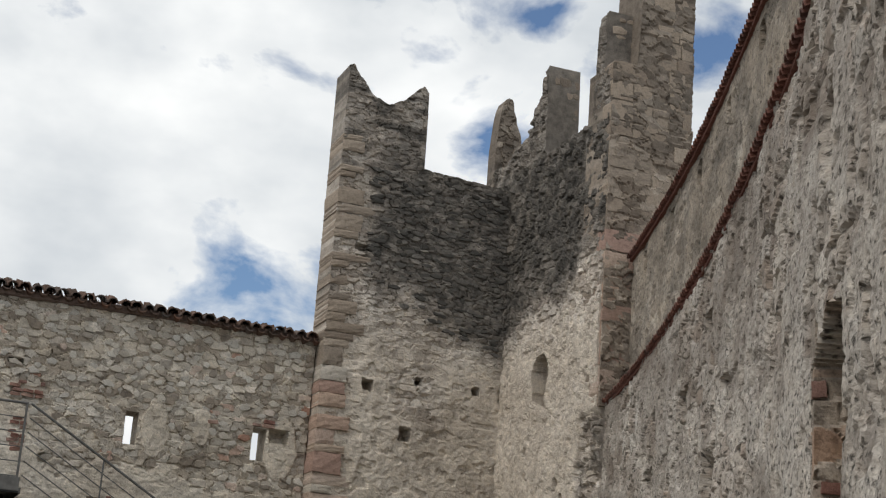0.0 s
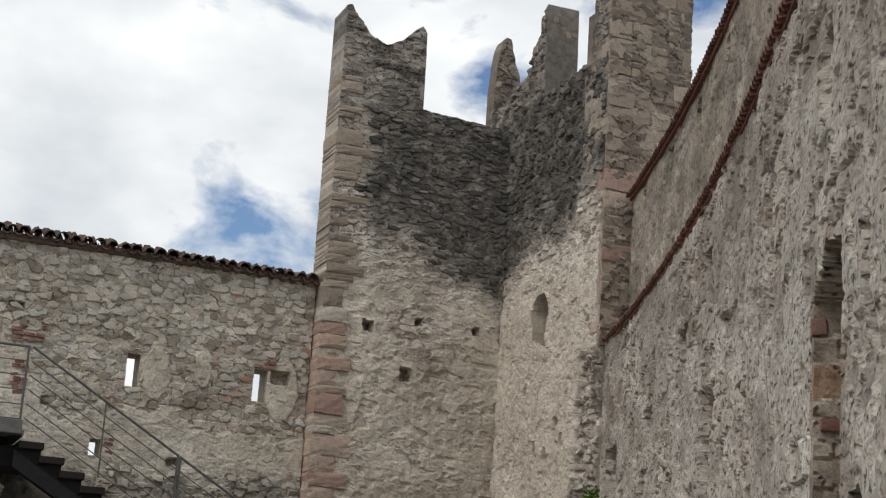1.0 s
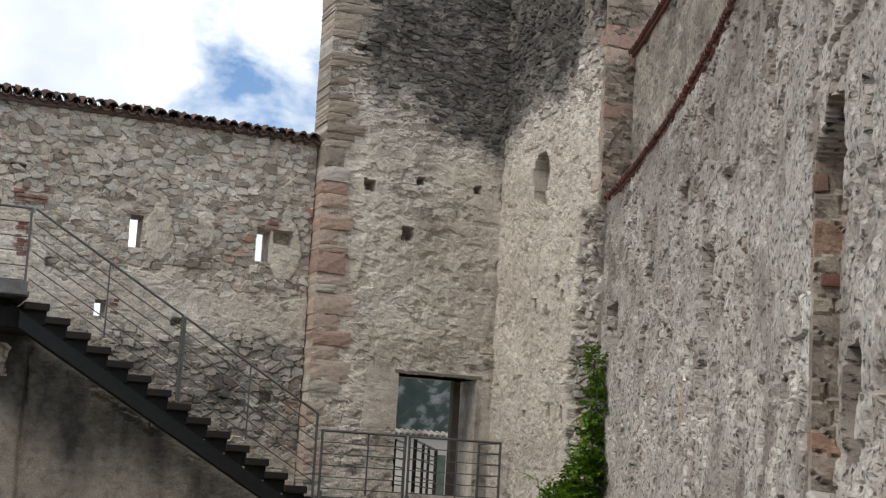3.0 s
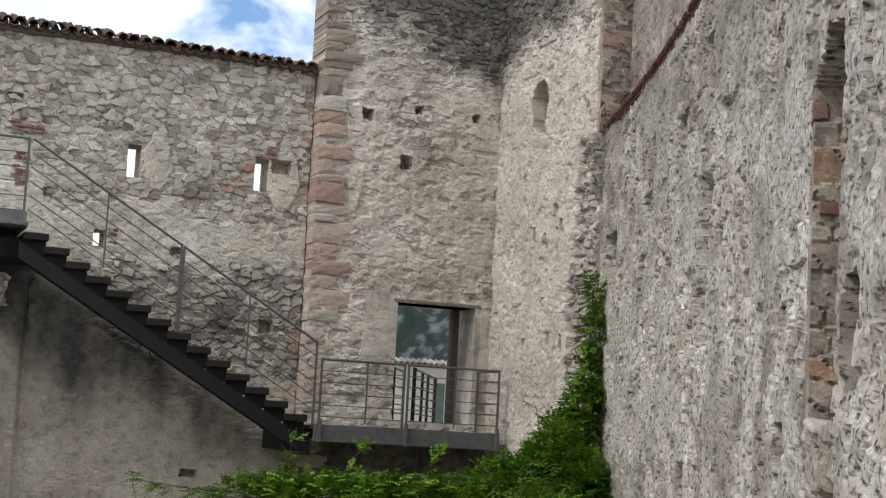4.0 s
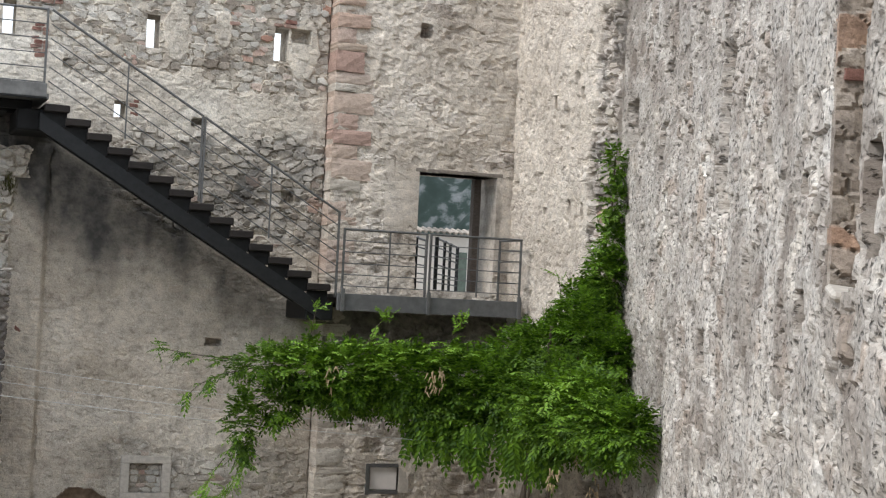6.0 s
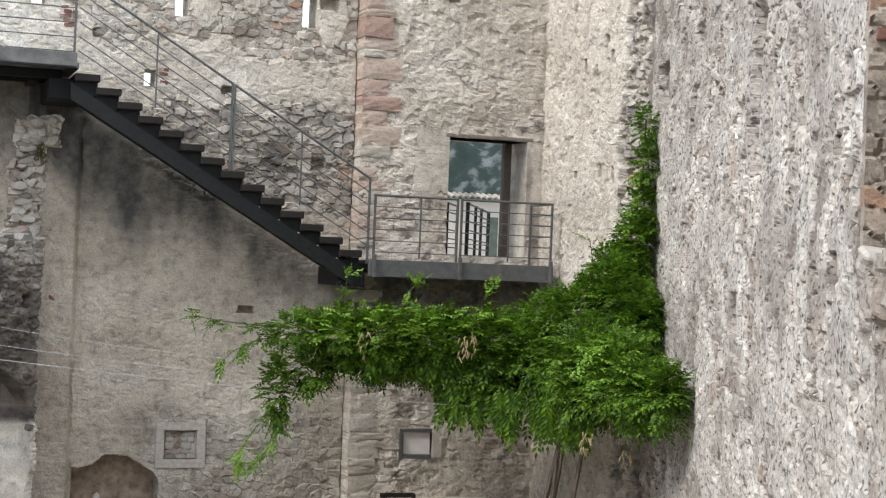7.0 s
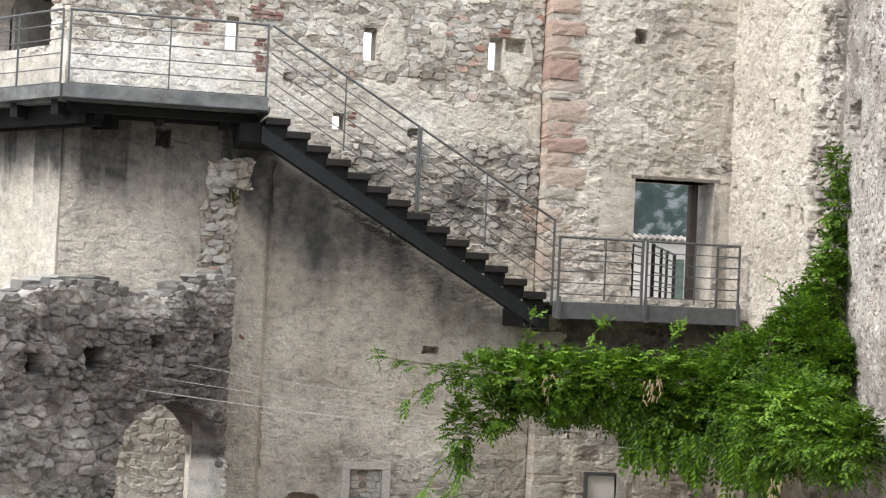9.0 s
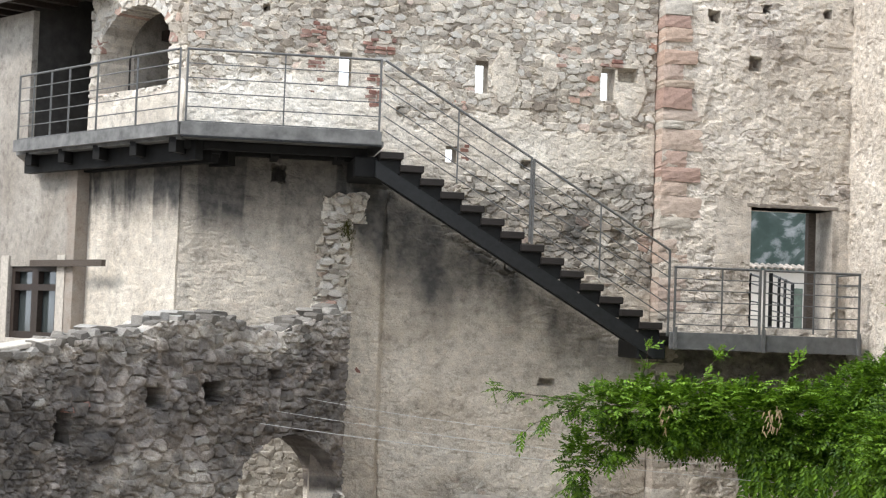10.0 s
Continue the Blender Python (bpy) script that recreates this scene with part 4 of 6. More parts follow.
# ---- stair, landing and gallery ----
def rail_panel(owner, p, q, low, high, posts, bars=6, thin=()):
    """Railing along p-q (floor points): posts at the given shares, level or sloping bars between."""
    p, q = Vector(p), Vector(q)
    for t in posts:
        e = p.lerp(q, t)
        part("post", bar(e + Vector((0, 0, low)), e + Vector((0, 0, high + 0.015)), 0.032, 0.032), M_STEEL, owner)
    for t in thin:
        e = p.lerp(q, t)
        part("baluster", bar(e + Vector((0, 0, 0.06)), e + Vector((0, 0, high)), 0.022, 0.022), M_STEEL, owner)
    for i in range(bars):
        h = high - (high - 0.14) * i / (bars - 1)
        if i == 0:
            part("handrail", tube([p + Vector((0, 0, h)), q + Vector((0, 0, h))], 0.019, 8), M_STEEL, owner)
        else:
            part("rail_bar", tube([p + Vector((0, 0, h)), q + Vector((0, 0, h))], 0.0095, 6), M_STEEL, owner)


STEPS, RUN, RISE = 14, 0.3184, 0.1872
STAIR_X, STAIR_Z = 2.645, 2.648
stair = thing("staircase", "straight outdoor stair with dark timber treads on dark steel stringers", "staircase")
for i in range(STEPS):
    x, z = STAIR_X + RUN * i, STAIR_Z - 0.06 - RISE * i
    part("tread", box(x, x + 0.368, 23.98, 24.98, z - 0.11, z, 0.012), M_TREAD, stair)
    part("bracket", box(x + 0.01, x + 0.34, 24.06, 24.1, z - 0.32, z - 0.112), M_BLACK, stair)
top_x, bot_x = STAIR_X - 0.05, STAIR_X + RUN * STEPS - 0.05
slope = -RISE / RUN
for y, up in ((24.04, 0.0), (24.9, 0.1)):
    v = []
    for x, z in ((top_x, 2.455 + up), (bot_x, 2.455 + up + slope * (bot_x - top_x)), (bot_x, 2.21 + up + slope * (bot_x - top_x)), (top_x, 2.21 + up)):
        v += [(x, y, z), (x, y + 0.06, z)]
    part("stringer", (v, [(0, 1, 3, 2), (2, 3, 5, 4), (4, 5, 7, 6), (6, 7, 1, 0), (0, 2, 4, 6), (7, 5, 3, 1)]), M_DARKSTEEL, stair)
part("foot_bracket", box(6.8, 7.25, 24.12, 25.3, -0.42, -0.12, 0.02), M_DARKSTEEL, stair)
part("head_beam", box(2.28, 2.86, 24.2, 25.35, 2.2, 2.52, 0.02), M_BLACK, stair)
rail_panel(stair, (2.68, 24.0, 2.78), (5.0, 24.0, 1.41), -0.1, 1.2, (1.0,), 6, (0.5,))
rail_panel(stair, (5.04, 24.0, 1.385), (7.24, 24.0, 0.085), -0.1, 1.2, (0.0, 1.0), 6, (0.49,))

landing = thing("landing", "grey steel landing with railing in front of the tower doorway", "landing")
part("deck", box(7.22, 10.42, 24.02, 24.96, -0.05, 0.0), M_BEAM, landing)
part("front_beam", box(7.26, 10.4, 23.96, 24.02, -0.245, 0.02, 0.006), M_BEAM, landing)
part("front_flange", box(7.26, 10.4, 23.93, 23.96, -0.245, -0.222), M_BEAM, landing)
part("joist", box(7.3, 7.4, 24.03, 24.95, -0.2, -0.052), M_DARKSTEEL, landing)
part("joist", box(10.25, 10.35, 24.03, 24.95, -0.2, -0.052), M_DARKSTEEL, landing)
part("joist", box(8.7, 8.8, 24.03, 24.95, -0.2, -0.052), M_DARKSTEEL, landing)
for x in (7.34, 8.77, 10.34):
    part("bracket_plate", box(x - 0.03, x + 0.03, 23.915, 23.958, -0.26, 0.1, 0.004), M_BEAM, landing)
rail_panel(landing, (7.34, 24.0, 0.0), (8.72, 24.0, 0.0), 0.0, 1.03, (0.0, 1.0), 6, (0.55,))
rail_panel(landing, (8.79, 24.0, 0.0), (10.36, 24.0, 0.0), 0.0, 1.03, (0.0, 1.0), 6, (0.52,))
rail_panel(landing, (10.38, 24.03, 0.0), (10.38, 24.95, 0.0), 0.0, 1.03, (1.0,), 6)

gallery = thing("gallery", "grey steel gallery with railing along the rampart", "gallery")
part("deck", box(-0.35, 2.7, 24.02, 25.36, 2.66, 2.74), M_FASCIA, gallery)
part("front_beam", box(-0.35, 2.66, 23.95, 24.02, 2.68, 2.885, 0.006), M_FASCIA, gallery)
part("front_flange", box(-0.35, 2.66, 23.93, 24.02, 2.655, 2.676), M_DARKSTEEL, gallery)
for y in (24.35, 25.1):
    part("lower_beam", box(-0.3, 2.5, y, y + 0.12, 2.52, 2.655, 0.01), M_BLACK, gallery)
rail_panel(gallery, (-0.28, 24.0, 2.76), (2.62, 24.0, 2.76), 0.0, 1.22, (0.0, 1.0), 6, (0.5,))
a0, b0 = Vector((-0.37, 24.0, 0)), Vector((ODX, ODY, 0))
nin = Vector((ODY, -ODX, 0)) * -1
rail_panel(gallery, a0 + b0 * 0.04 + Vector((0, 0, 2.76)), a0 + b0 * 4.85 + Vector((0, 0, 2.76)), 0.0, 1.22, (0.0, 0.24, 0.48, 0.66, 0.78, 1.0), 6, (0.9,))
p0, p1 = a0 + b0 * 0.0, a0 + b0 * 4.95
q0, q1 = Vector((OX + 0.2, OY - 0.05, 0)), Vector((OX, OY, 0)) + b0 * 4.9 + Vector((-0.05, -0.05, 0))
def slab(z0, z1, *corners):
    n = len(corners)
    v = [(c.x, c.y, z) for z in (z0, z1) for c in corners]
    return v, [tuple(range(n))[::-1], tuple(range(n, 2 * n))] + [(i, (i + 1) % n, n + (i + 1) % n, n + i) for i in range(n)]
part("deck", slab(2.64, 2.74, p0 + Vector((0.05, 0.1, 0)), p1 + Vector((0.02, 0.1, 0)), q1, q0), M_FASCIA, gallery)
part("front_beam", bar((p0.x, p0.y, 2.785), (p1.x, p1.y, 2.785), 0.06, 0.2), M_FASCIA, gallery)
for k in range(5):
    e = a0 + b0 * (0.25 + 1.08 * k)
    part("joist", bar((e.x + 0.05, e.y + 0.06, 2.56), (e.x + 0.75, e.y + 1.1, 2.54), 0.13, 0.22), M_BLACK, gallery)
for x in (0.2, 1.1, 2.1):
    part("joist", box(x - 0.06, x + 0.06, 24.48, 25.36, 2.48, 2.64), M_BLACK, gallery)
for d in (0.28, 0.6, 0.95):
    part("lower_beam", bar((p0.x + 0.75 * d + 0.1, p0.y + 1.05 * d, 2.5), (p1.x + 0.75 * d, p1.y + 1.05 * d, 2.5), 0.14, 0.3), M_BLACK, gallery)

# ---- copings of clay tiles ----
coping_rampart = tagged(new("coping_rampart"), "weathered clay tiles along the rampart top", "coping", kind="structure")
part("bed", box(-0.4, 7.38, BACK - 0.08, BACK + 0.5, 5.86, 5.98, 0.02), M_TILE, coping_rampart)
tiles = [tile_mesh("tile", M_TILE, 0.085 + 0.008 * k, 0.46) for k in range(3)]
pans = [tile_mesh("pan_tile", M_TILE, 0.075, 0.4)]
for i in range(39):
    x = -0.3 + 0.198 * i + rng.uniform(-0.015, 0.015)
    z = 5.90 + 0.018 * (7.2 - x)
    put("tile", tiles[i % 3], coping_rampart, pose(x, BACK - 0.2 + rng.uniform(-0.02, 0.02), z, 12 + rng.uniform(-2, 2), rng.uniform(-6, 6), rng.uniform(-4, 4)))
    put("pan_tile", pans[0], coping_rampart, pose(x + 0.1, BACK - 0.16, z + 0.01, 12, 180, 0))
for i in range(50):
    x = -0.2 + 0.152 * i + rng.uniform(-0.05, 0.05)
    z = 5.945 + 0.018 * (7.2 - x) + rng.uniform(0, 0.02)
    put("ridge_stone", stone_mesh("ridge_stone", M_TILE, 300 + i % 7) if i < 7 else bpy.data.meshes["ridge_stone" if i % 7 == 0 else f"ridge_stone.{i % 7:03d}"], coping_rampart,
        pose(x, BACK + 0.12, z + 0.03, 60, rng.uniform(-20, 20), rng.uniform(0, 90)) @ Matrix.Diagonal((0.15, 0.17, 0.12, 1)))


def curved_coping(name, label, back, z, y0, y1, mat, out):
    cp = tagged(new(name), label, "coping", kind="structure")
    plan = curve(back)
    me = tile_mesh("tile", mat, 0.058, 0.42, 0.013, 6)
    y = y0
    while y < y1:
        x, yy, nx, ny = (float(v) for v in plan(np.array(y)))
        turn = math.degrees(math.atan2(ny, nx)) + 90 + 180
        put("tile", me, cp, pose(x + nx * out, yy + ny * out, z + rng.uniform(-0.012, 0.012), 14, rng.uniform(-5, 5), turn + 180 + rng.uniform(-5, 5)))
        y += 0.115
    ys = np.linspace(y0, y1, 60)
    px, py, nx, ny = plan(ys)
    vs, fs = [], []
    for i in range(60):
        for o, h in ((out - 0.05, z - 0.03), (out - 0.05, z + 0.03), (-0.45, z + 0.1), (-0.45, z - 0.05)):
            vs.append((px[i] + nx[i] * o, py[i] + ny[i] * o, h))
    for i in range(59):
        fs += [(4 * i + k, 4 * i + (k + 1) % 4, 4 * i + 4 + (k + 1) % 4, 4 * i + 4 + k) for k in range(4)]
    part("bed", (vs, fs), mat, cp)
    return cp


curved_coping("coping_right", "red clay tile ledge along the curtain wall", 0.0, 4.64, 5.0, 21.5, M_REDTILE, 0.055)
curved_coping("coping_right_upper", "red clay tile coping on the upper curtain wall", 0.32, 6.93, 7.0, 21.2, M_REDTILE, 0.09)

# ---- corner blocks ----
blocks = [worn_mesh("quoin", M_QUOIN, 40 + k) for k in range(7)]
high_blocks = [worn_mesh("quoin", M_QUOIN_HIGH, 50 + k) for k in range(7)]
low_blocks = [worn_mesh("quoin", M_QUOIN_LOW, 60 + k) for k in range(7)]
z, i = GROUND, 0
while z < 9.6:
    h = rng.choice((0.13, 0.17, 0.22, 0.27, 0.33)) * rng.uniform(0.9, 1.1)
    w = (0.42 if i % 2 else 0.62) * rng.uniform(0.7, 1.25)
    if z > 8.3:
        h, w = h * 0.6, w * 0.8
    if not -0.35 < z < 0.05 and rng.random() < (0.9 if z < 8.3 else 0.6):
        pool = low_blocks if z < -0.3 or rng.random() < 0.38 and z < 5.4 else blocks if z < 5.4 else high_blocks
        put("quoin", pool[rng.randrange(7)], wall_tower, pose(7.345 + w / 2, FACE + (0.336 if z > -0.3 else 0.35) + rng.uniform(-0.016, 0.016), z + h / 2, 0, rng.uniform(-1.2, 1.2), rng.uniform(-1.5, 1.5)) @ Matrix.Diagonal((w, 0.74, h * 0.98, 1)))
    z, i = z + h, i + 1
z, i = 4.62, 0
while z < 12.0:
    h = rng.uniform(0.24, 0.36)
    w = (0.42 if i % 2 else 0.7) * rng.uniform(0.85, 1.15)
    pool = blocks if z < 7.2 else high_blocks
    if z < 9.9:
        put("quoin", pool[rng.randrange(7)], wall_end, pose(SIDE - 0.04 + w / 2, 21.31 + rng.uniform(-0.01, 0.03), z + h / 2) @ Matrix.Diagonal((w, 0.28, h * 0.95, 1)))
    x = SIDE - 0.04 + w + 0.01
    while x < 11.95:
        ww = min(rng.uniform(0.2, 0.42), 12.0 - x)
        if z < 9.9 or x > 11.05:
            put("quoin", pool[rng.randrange(7)], wall_end, pose(x + ww / 2, 21.31 + rng.uniform(-0.01, 0.03), z + h / 2 + rng.uniform(-0.01, 0.01)) @ Matrix.Diagonal((ww * 0.98, 0.28, h * 0.97, 1)))
        x += ww
    z, i = z + h, i + 1
merlon_stones = [stone_mesh("merlon_stone", M_QUOIN_HIGH, 320 + k) for k in range(8)]
for y0, z0, z1 in ((23.62, 9.3, 10.82), (21.46, 10.1, 11.1)):
    z = z0
    while z < z1 - 0.06:
        h = rng.uniform(0.08, 0.17)
        x = SIDE + 0.02 + rng.uniform(0, 0.05)
        while x < 11.1:
            w = min(rng.uniform(0.1, 0.28), 11.15 - x)
            hh = h * rng.uniform(0.8, 1.2)
            if rng.random() < 0.8:
                put("merlon_stone", merlon_stones[rng.randrange(8)], wall_flank, pose(x + w / 2, y0 + rng.uniform(0.0, 0.03), min(z + h / 2 + rng.uniform(-0.02, 0.02), z1 - hh / 2), 0, rng.uniform(-9, 9), rng.uniform(-6, 6)) @ Matrix.Diagonal((w * 1.1, 0.07, hh * 1.15, 1)))
            x += w
        z += h
torn_stones = [stone_mesh("stone", M_QUOIN_LOW if k % 3 else M_QUOIN, 340 + k) for k in range(9)]
z = -0.9
while z < 4.3:
    h = rng.uniform(0.12, 0.24)
    if rng.random() < 0.62:
        d = rng.uniform(0.2, 0.42)
        put("stone", torn_stones[rng.randrange(9)], wall_flank, pose(SIDE + 0.1, 21.24 + d / 2 + rng.uniform(0, 0.2), z + h / 2, rng.uniform(-9, 9), 0, -90 + rng.uniform(-10, 10)) @ Matrix.Diagonal((d, rng.uniform(0.16, 0.3), h, 1)))
    z += h

# ---- the doorway in the tower and what lies beyond ----
lintel = tagged(put("lintel", mesh_of("lintel", *box(8.8, 10.38, FACE - 0.05, FACE + 0.6, 2.1, 2.165, 0.012), M_GREYWOOD)), "grey weathered timber lintel over the tower doorway", "lintel", kind="structure")
gate = thing("footbridge_railing", "dark steel railing running back beyond the tower doorway", "railing")
for (x0, y0), (x1, y1), stops in (((9.37, 25.3), (11.29, 29.3), (0.0, 0.35, 0.62, 1.0)), ((8.92, 25.2), (9.78, 26.9), (0.2, 0.95))):
    p, q = Vector((x0, y0, 0.16)), Vector((x1, y1, 0.16))
    for t in stops:
        e = p.lerp(q, t)
        part("post", bar(e, e + Vector((0, 0, 0.89)), 0.06 if t in (0.0, 1.0) else 0.045, 0.03), M_DARKSTEEL, gate)
    for k in range(6):
        h = Vector((0, 0, 0.87 - 0.15 * k))
        part("rail_bar", tube([p + h, q + h], 0.013 if k else 0.02), M_DARKSTEEL, gate)
part("walkway", box(8.9, 12.2, 25.82, 29.5, 0.04, 0.12), M_LIME, gate)
door_post = tagged(put("door_post", mesh_of("door_post", *box(10.05, 10.18, FACE + 0.42, FACE + 0.58, 0.15, 2.09, 0.012), M_BROWNWOOD)), "weathered brown timber post in the doorway reveal", "door post", kind="structure")
threshold = tagged(put("threshold", mesh_of("threshold", *box(8.87, 10.28, FACE - 0.02, FACE + 0.8, 0.06, 0.15, 0.01), M_LIME)), "pale stone threshold of the tower doorway", "threshold", kind="structure")
outer = thing("outbuilding", "low whitewashed house with a pale tiled eave beyond the doorway", "house")
part("wall", box(9.5, 14.0, 29.6, 30.0, GROUND, 1.28), M_WHITEWALL, outer)
M_PALETILE = piece_stone("pale_weathered_tile", [(0.0, (0.17, 0.15, 0.13)), (0.5, (0.27, 0.24, 0.205)), (1.0, (0.36, 0.31, 0.265))], 0.9, 14.0)
part("shutter", box(11.42, 11.6, 29.55, 29.598, -0.2, 0.95, 0.01), plain("green_shutter", (0.10, 0.13, 0.11), 0.7), outer, "faded green shutter")
eave_tile = tile_mesh("eave_tile", M_PALETILE, 0.055, 0.4)
for k in range(34):
    put("eave_tile", eave_tile, outer, pose(9.6 + 0.125 * k, 29.42, 1.29, 14, 0, 0))


def hill():
    vs, fs = [], []
    n, m = 60, 30
    for j in range(m + 1):
        for i in range(n):
            a, t = i * math.tau / n, j / m
            p = Vector((math.cos(a) * (1 - t), math.sin(a) * (1 - t), 0))
            r = 40 * (1 + 0.35 * noise.noise(Vector((p.x * 2, p.y * 2, 1.0))))
            q = Vector((p.x * r, p.y * r, 0))
            zz = 36 * t ** 0.8 + 6 * noise.fractal(q * 0.09, 0.8, 2.0, 5)
            vs.append((102 + q.x, 262 + q.y, GROUND - 1 + max(0, zz)))
    for j in range(m):
        for i in range(n):
            fs.append((j * n + i, j * n + (i + 1) % n, (j + 1) * n + (i + 1) % n, (j + 1) * n + i))
    m_hill, nt, b = nodes_of("wooded_rock", 0.95)
    f = noise_of(nt, 0.24, 6.0, 0.6)
    c = ramp(nt, f, [(0.42, (0.012, 0.021, 0.018)), (0.53, (0.018, 0.03, 0.026)), (0.58, (0.07, 0.08, 0.08)), (0.72, (0.14, 0.145, 0.15))])
    nt.links.new(c, b.inputs["Base Color"])
    return mesh_of("hill", vs, fs, m_hill, True)


tagged(put("hill", hill()), "distant dark wooded hillside with bare grey rock", "hill", kind="structure")

# ---- small openings of the lower wall ----
niche = thing("wall_niche", "pale limestone frame round a niche walled up with rubble", "niche")
part("sill", box(4.27, 5.07, BACK - 0.07, BACK + 0.1, -3.42, -3.28, 0.008), M_LIME, niche)
part("head", box(4.27, 5.07, BACK - 0.07, BACK + 0.1, -2.82, -2.7, 0.008), M_LIME, niche)
part("jamb", box(4.27, 4.41, BACK - 0.07, BACK + 0.1, -3.28, -2.82, 0.008), M_LIME, niche)
part("jamb", box(4.93, 5.07, BACK - 0.07, BACK + 0.1, -3.28, -2.82, 0.008), M_LIME, niche)
part("infill", box(4.38, 4.96, BACK + 0.06, BACK + 0.2, -3.3, -2.8), M_RAMPART, niche)
infill = [stone_mesh("infill_stone", M_RUBBLE, 80 + k) for k in range(7)]
z = -3.29
while z < -2.84:
    h = rng.uniform(0.06, 0.13)
    x = 4.4 + rng.uniform(0, 0.04)
    while x < 4.92:
        w = min(rng.uniform(0.08, 0.2), 4.95 - x)
        put("infill_stone", infill[rng.randrange(7)], niche, pose(x + w / 2, BACK + 0.055 + rng.uniform(-0.01, 0.01), min(z + h / 2, -2.87) + rng.uniform(-0.012, 0.012), 0, rng.uniform(-10, 10), 0) @ Matrix.Diagonal((w * 1.02, 0.05, h, 1)))
        x += w
    z += h
little = thing("small_window", "small square window with a pale panel in a stone surround", "window")
part("panel", box(8.29, 8.75, FACE + 0.0, FACE + 0.03, -3.17, -2.81), M_WHITE, little)
for x0, x1, z0, z1 in ((8.2, 8.27, -3.25, -2.74), (8.77, 8.95, -3.22, -2.78), (8.27, 8.77, -2.8, -2.74), (8.27, 8.77, -3.24, -3.18)):
    part("surround", box(x0, x1, FACE - 0.05, FACE + 0.12, z0, z1, 0.006), M_LIME if x0 > 8.5 else M_STEEL, little)
bench = thing("bench", "dark brown slatted garden bench against the wall", "bench")
for k in range(5):
    part("back_slat", box(7.72, 8.3, 24.3 + 0.012 * k, 24.33 + 0.012 * k, -4.12 + 0.085 * k, -4.045 + 0.085 * k, 0.006), M_TREAD, bench)
for k in range(4):
    part("seat_slat", box(7.72, 8.3, 23.85 + 0.11 * k, 23.95 + 0.11 * k, -4.2, -4.16, 0.006), M_TREAD, bench)
for x in (7.74, 8.24):
    part("leg", box(x, x + 0.05, 23.88, 23.94, GROUND, -4.2), M_TREAD, bench)
    part("leg", box(x, x + 0.05, 24.27, 24.33, GROUND, -3.72), M_TREAD, bench)
plinth = tagged(put("plinth", mesh_of("plinth", *box(6.4, 9.7, 24.62, 25.0, GROUND, -3.88, 0.03), M_LIME)), "low pale masonry plinth at the tower foot", "plinth", kind="structure")

# ---- house at the end of the gallery ----
house = thing("house", "pale plastered house with a dark wooden window and eaves", "house")
HPX, HPY = OX + ODY * -0.28, OY + ODX * 0.28


def house_surface(s, z):
    off = 0.03 * (fbm(s * 1.1, z * 1.1, 84) - 0.5) + 0.01 * (fbm(s * 9, z * 9, 85) - 0.5)
    stain_shade = 0.4 * step01(fbm(s * 2.5, z * 0.8, 86) - 0.7 * (s - 2.95), 0.3, 0.6)
    return off, np.zeros_like(s), np.zeros_like(s) + 0.5, stain_shade


hp = straight(HPX, HPY, ODX, ODY, -ODY, ODX)
hw = relief_wall("wall", hp, 2.69, 8.0, GROUND - 0.1, level(2.62), 0.05, 0.5, house_surface, M_HOUSE, "", [(3.2, 4.86, -0.5, 0.76)], parent=house)
hw.data.flip_normals()
hw = relief_wall("wall", hp, 4.44, 8.0, 2.62, level(5.3), 0.05, 0.12, house_surface, M_HOUSE, "", parent=house)
hw.data.flip_normals()


def on_house(s, d, z):
    """A point s along the house front, d out from it."""
    return (HPX + ODX * s - ODY * d, HPY + ODY * s + ODX * d, z)


def house_box(s0, s1, d0, d1, z0, z1):
    v = [on_house(s, d, z) for z in (z0, z1) for d in (d0, d1) for s in (s0, s1)]
    return v, [(0, 2, 3, 1), (4, 5, 7, 6), (0, 1, 5, 4), (2, 6, 7, 3), (0, 4, 6, 2), (1, 3, 7, 5)]


hwin = part("window", house_box(3.22, 4.84, -0.2, -0.16, -0.48, 0.74), M_GLASS, house, "dark wooden casement window")
for s0, s1, z0, z1 in ((3.2, 3.34, -0.5, 0.76), (4.74, 4.86, -0.5, 0.76), (3.34, 4.74, 0.67, 0.76), (3.34, 4.74, -0.5, -0.38), (3.92, 4.14, -0.38, 0.67), (3.34, 3.92, 0.34, 0.45), (4.14, 4.74, 0.34, 0.45)):
    part("window_frame", house_box(s0, s1, -0.15, -0.05, z0, z1), M_WOOD, hwin)
part("curtain", house_box(3.36, 3.94, -0.26, -0.24, -0.3, 0.66), M_LINEN, hwin)
part("curtain", house_box(4.12, 4.74, -0.26, -0.24, -0.42, 0.66), M_LINEN, hwin)
part("sill", house_box(3.1, 4.95, -0.05, 0.12, -0.58, -0.5), M_LIME, house)
part("surround", house_box(4.86, 5.12, -0.02, 0.03, -0.6, 0.95), M_LIME, house)
part("surround", house_box(2.94, 3.2, -0.02, 0.02, -0.6, 0.95), M_LIME, house)
part("beam", house_box(1.62, 3.95, 0.04, 0.12, 0.75, 0.86), M_BROWNWOOD, house, "projecting weathered timber beam")
roof = part("roof", house_box(2.2, 8.2, -3.0, 0.75, 5.62, 5.72), M_TILE, house)
for v in roof.data.vertices:
    d = (v.co.x - HPX) * -ODY + (v.co.y - HPY) * ODX
    v.co.z -= 0.25 * d
part("eave_board", house_box(2.2, 8.2, 0.72, 0.76, 5.28, 5.45), M_WOOD, house)
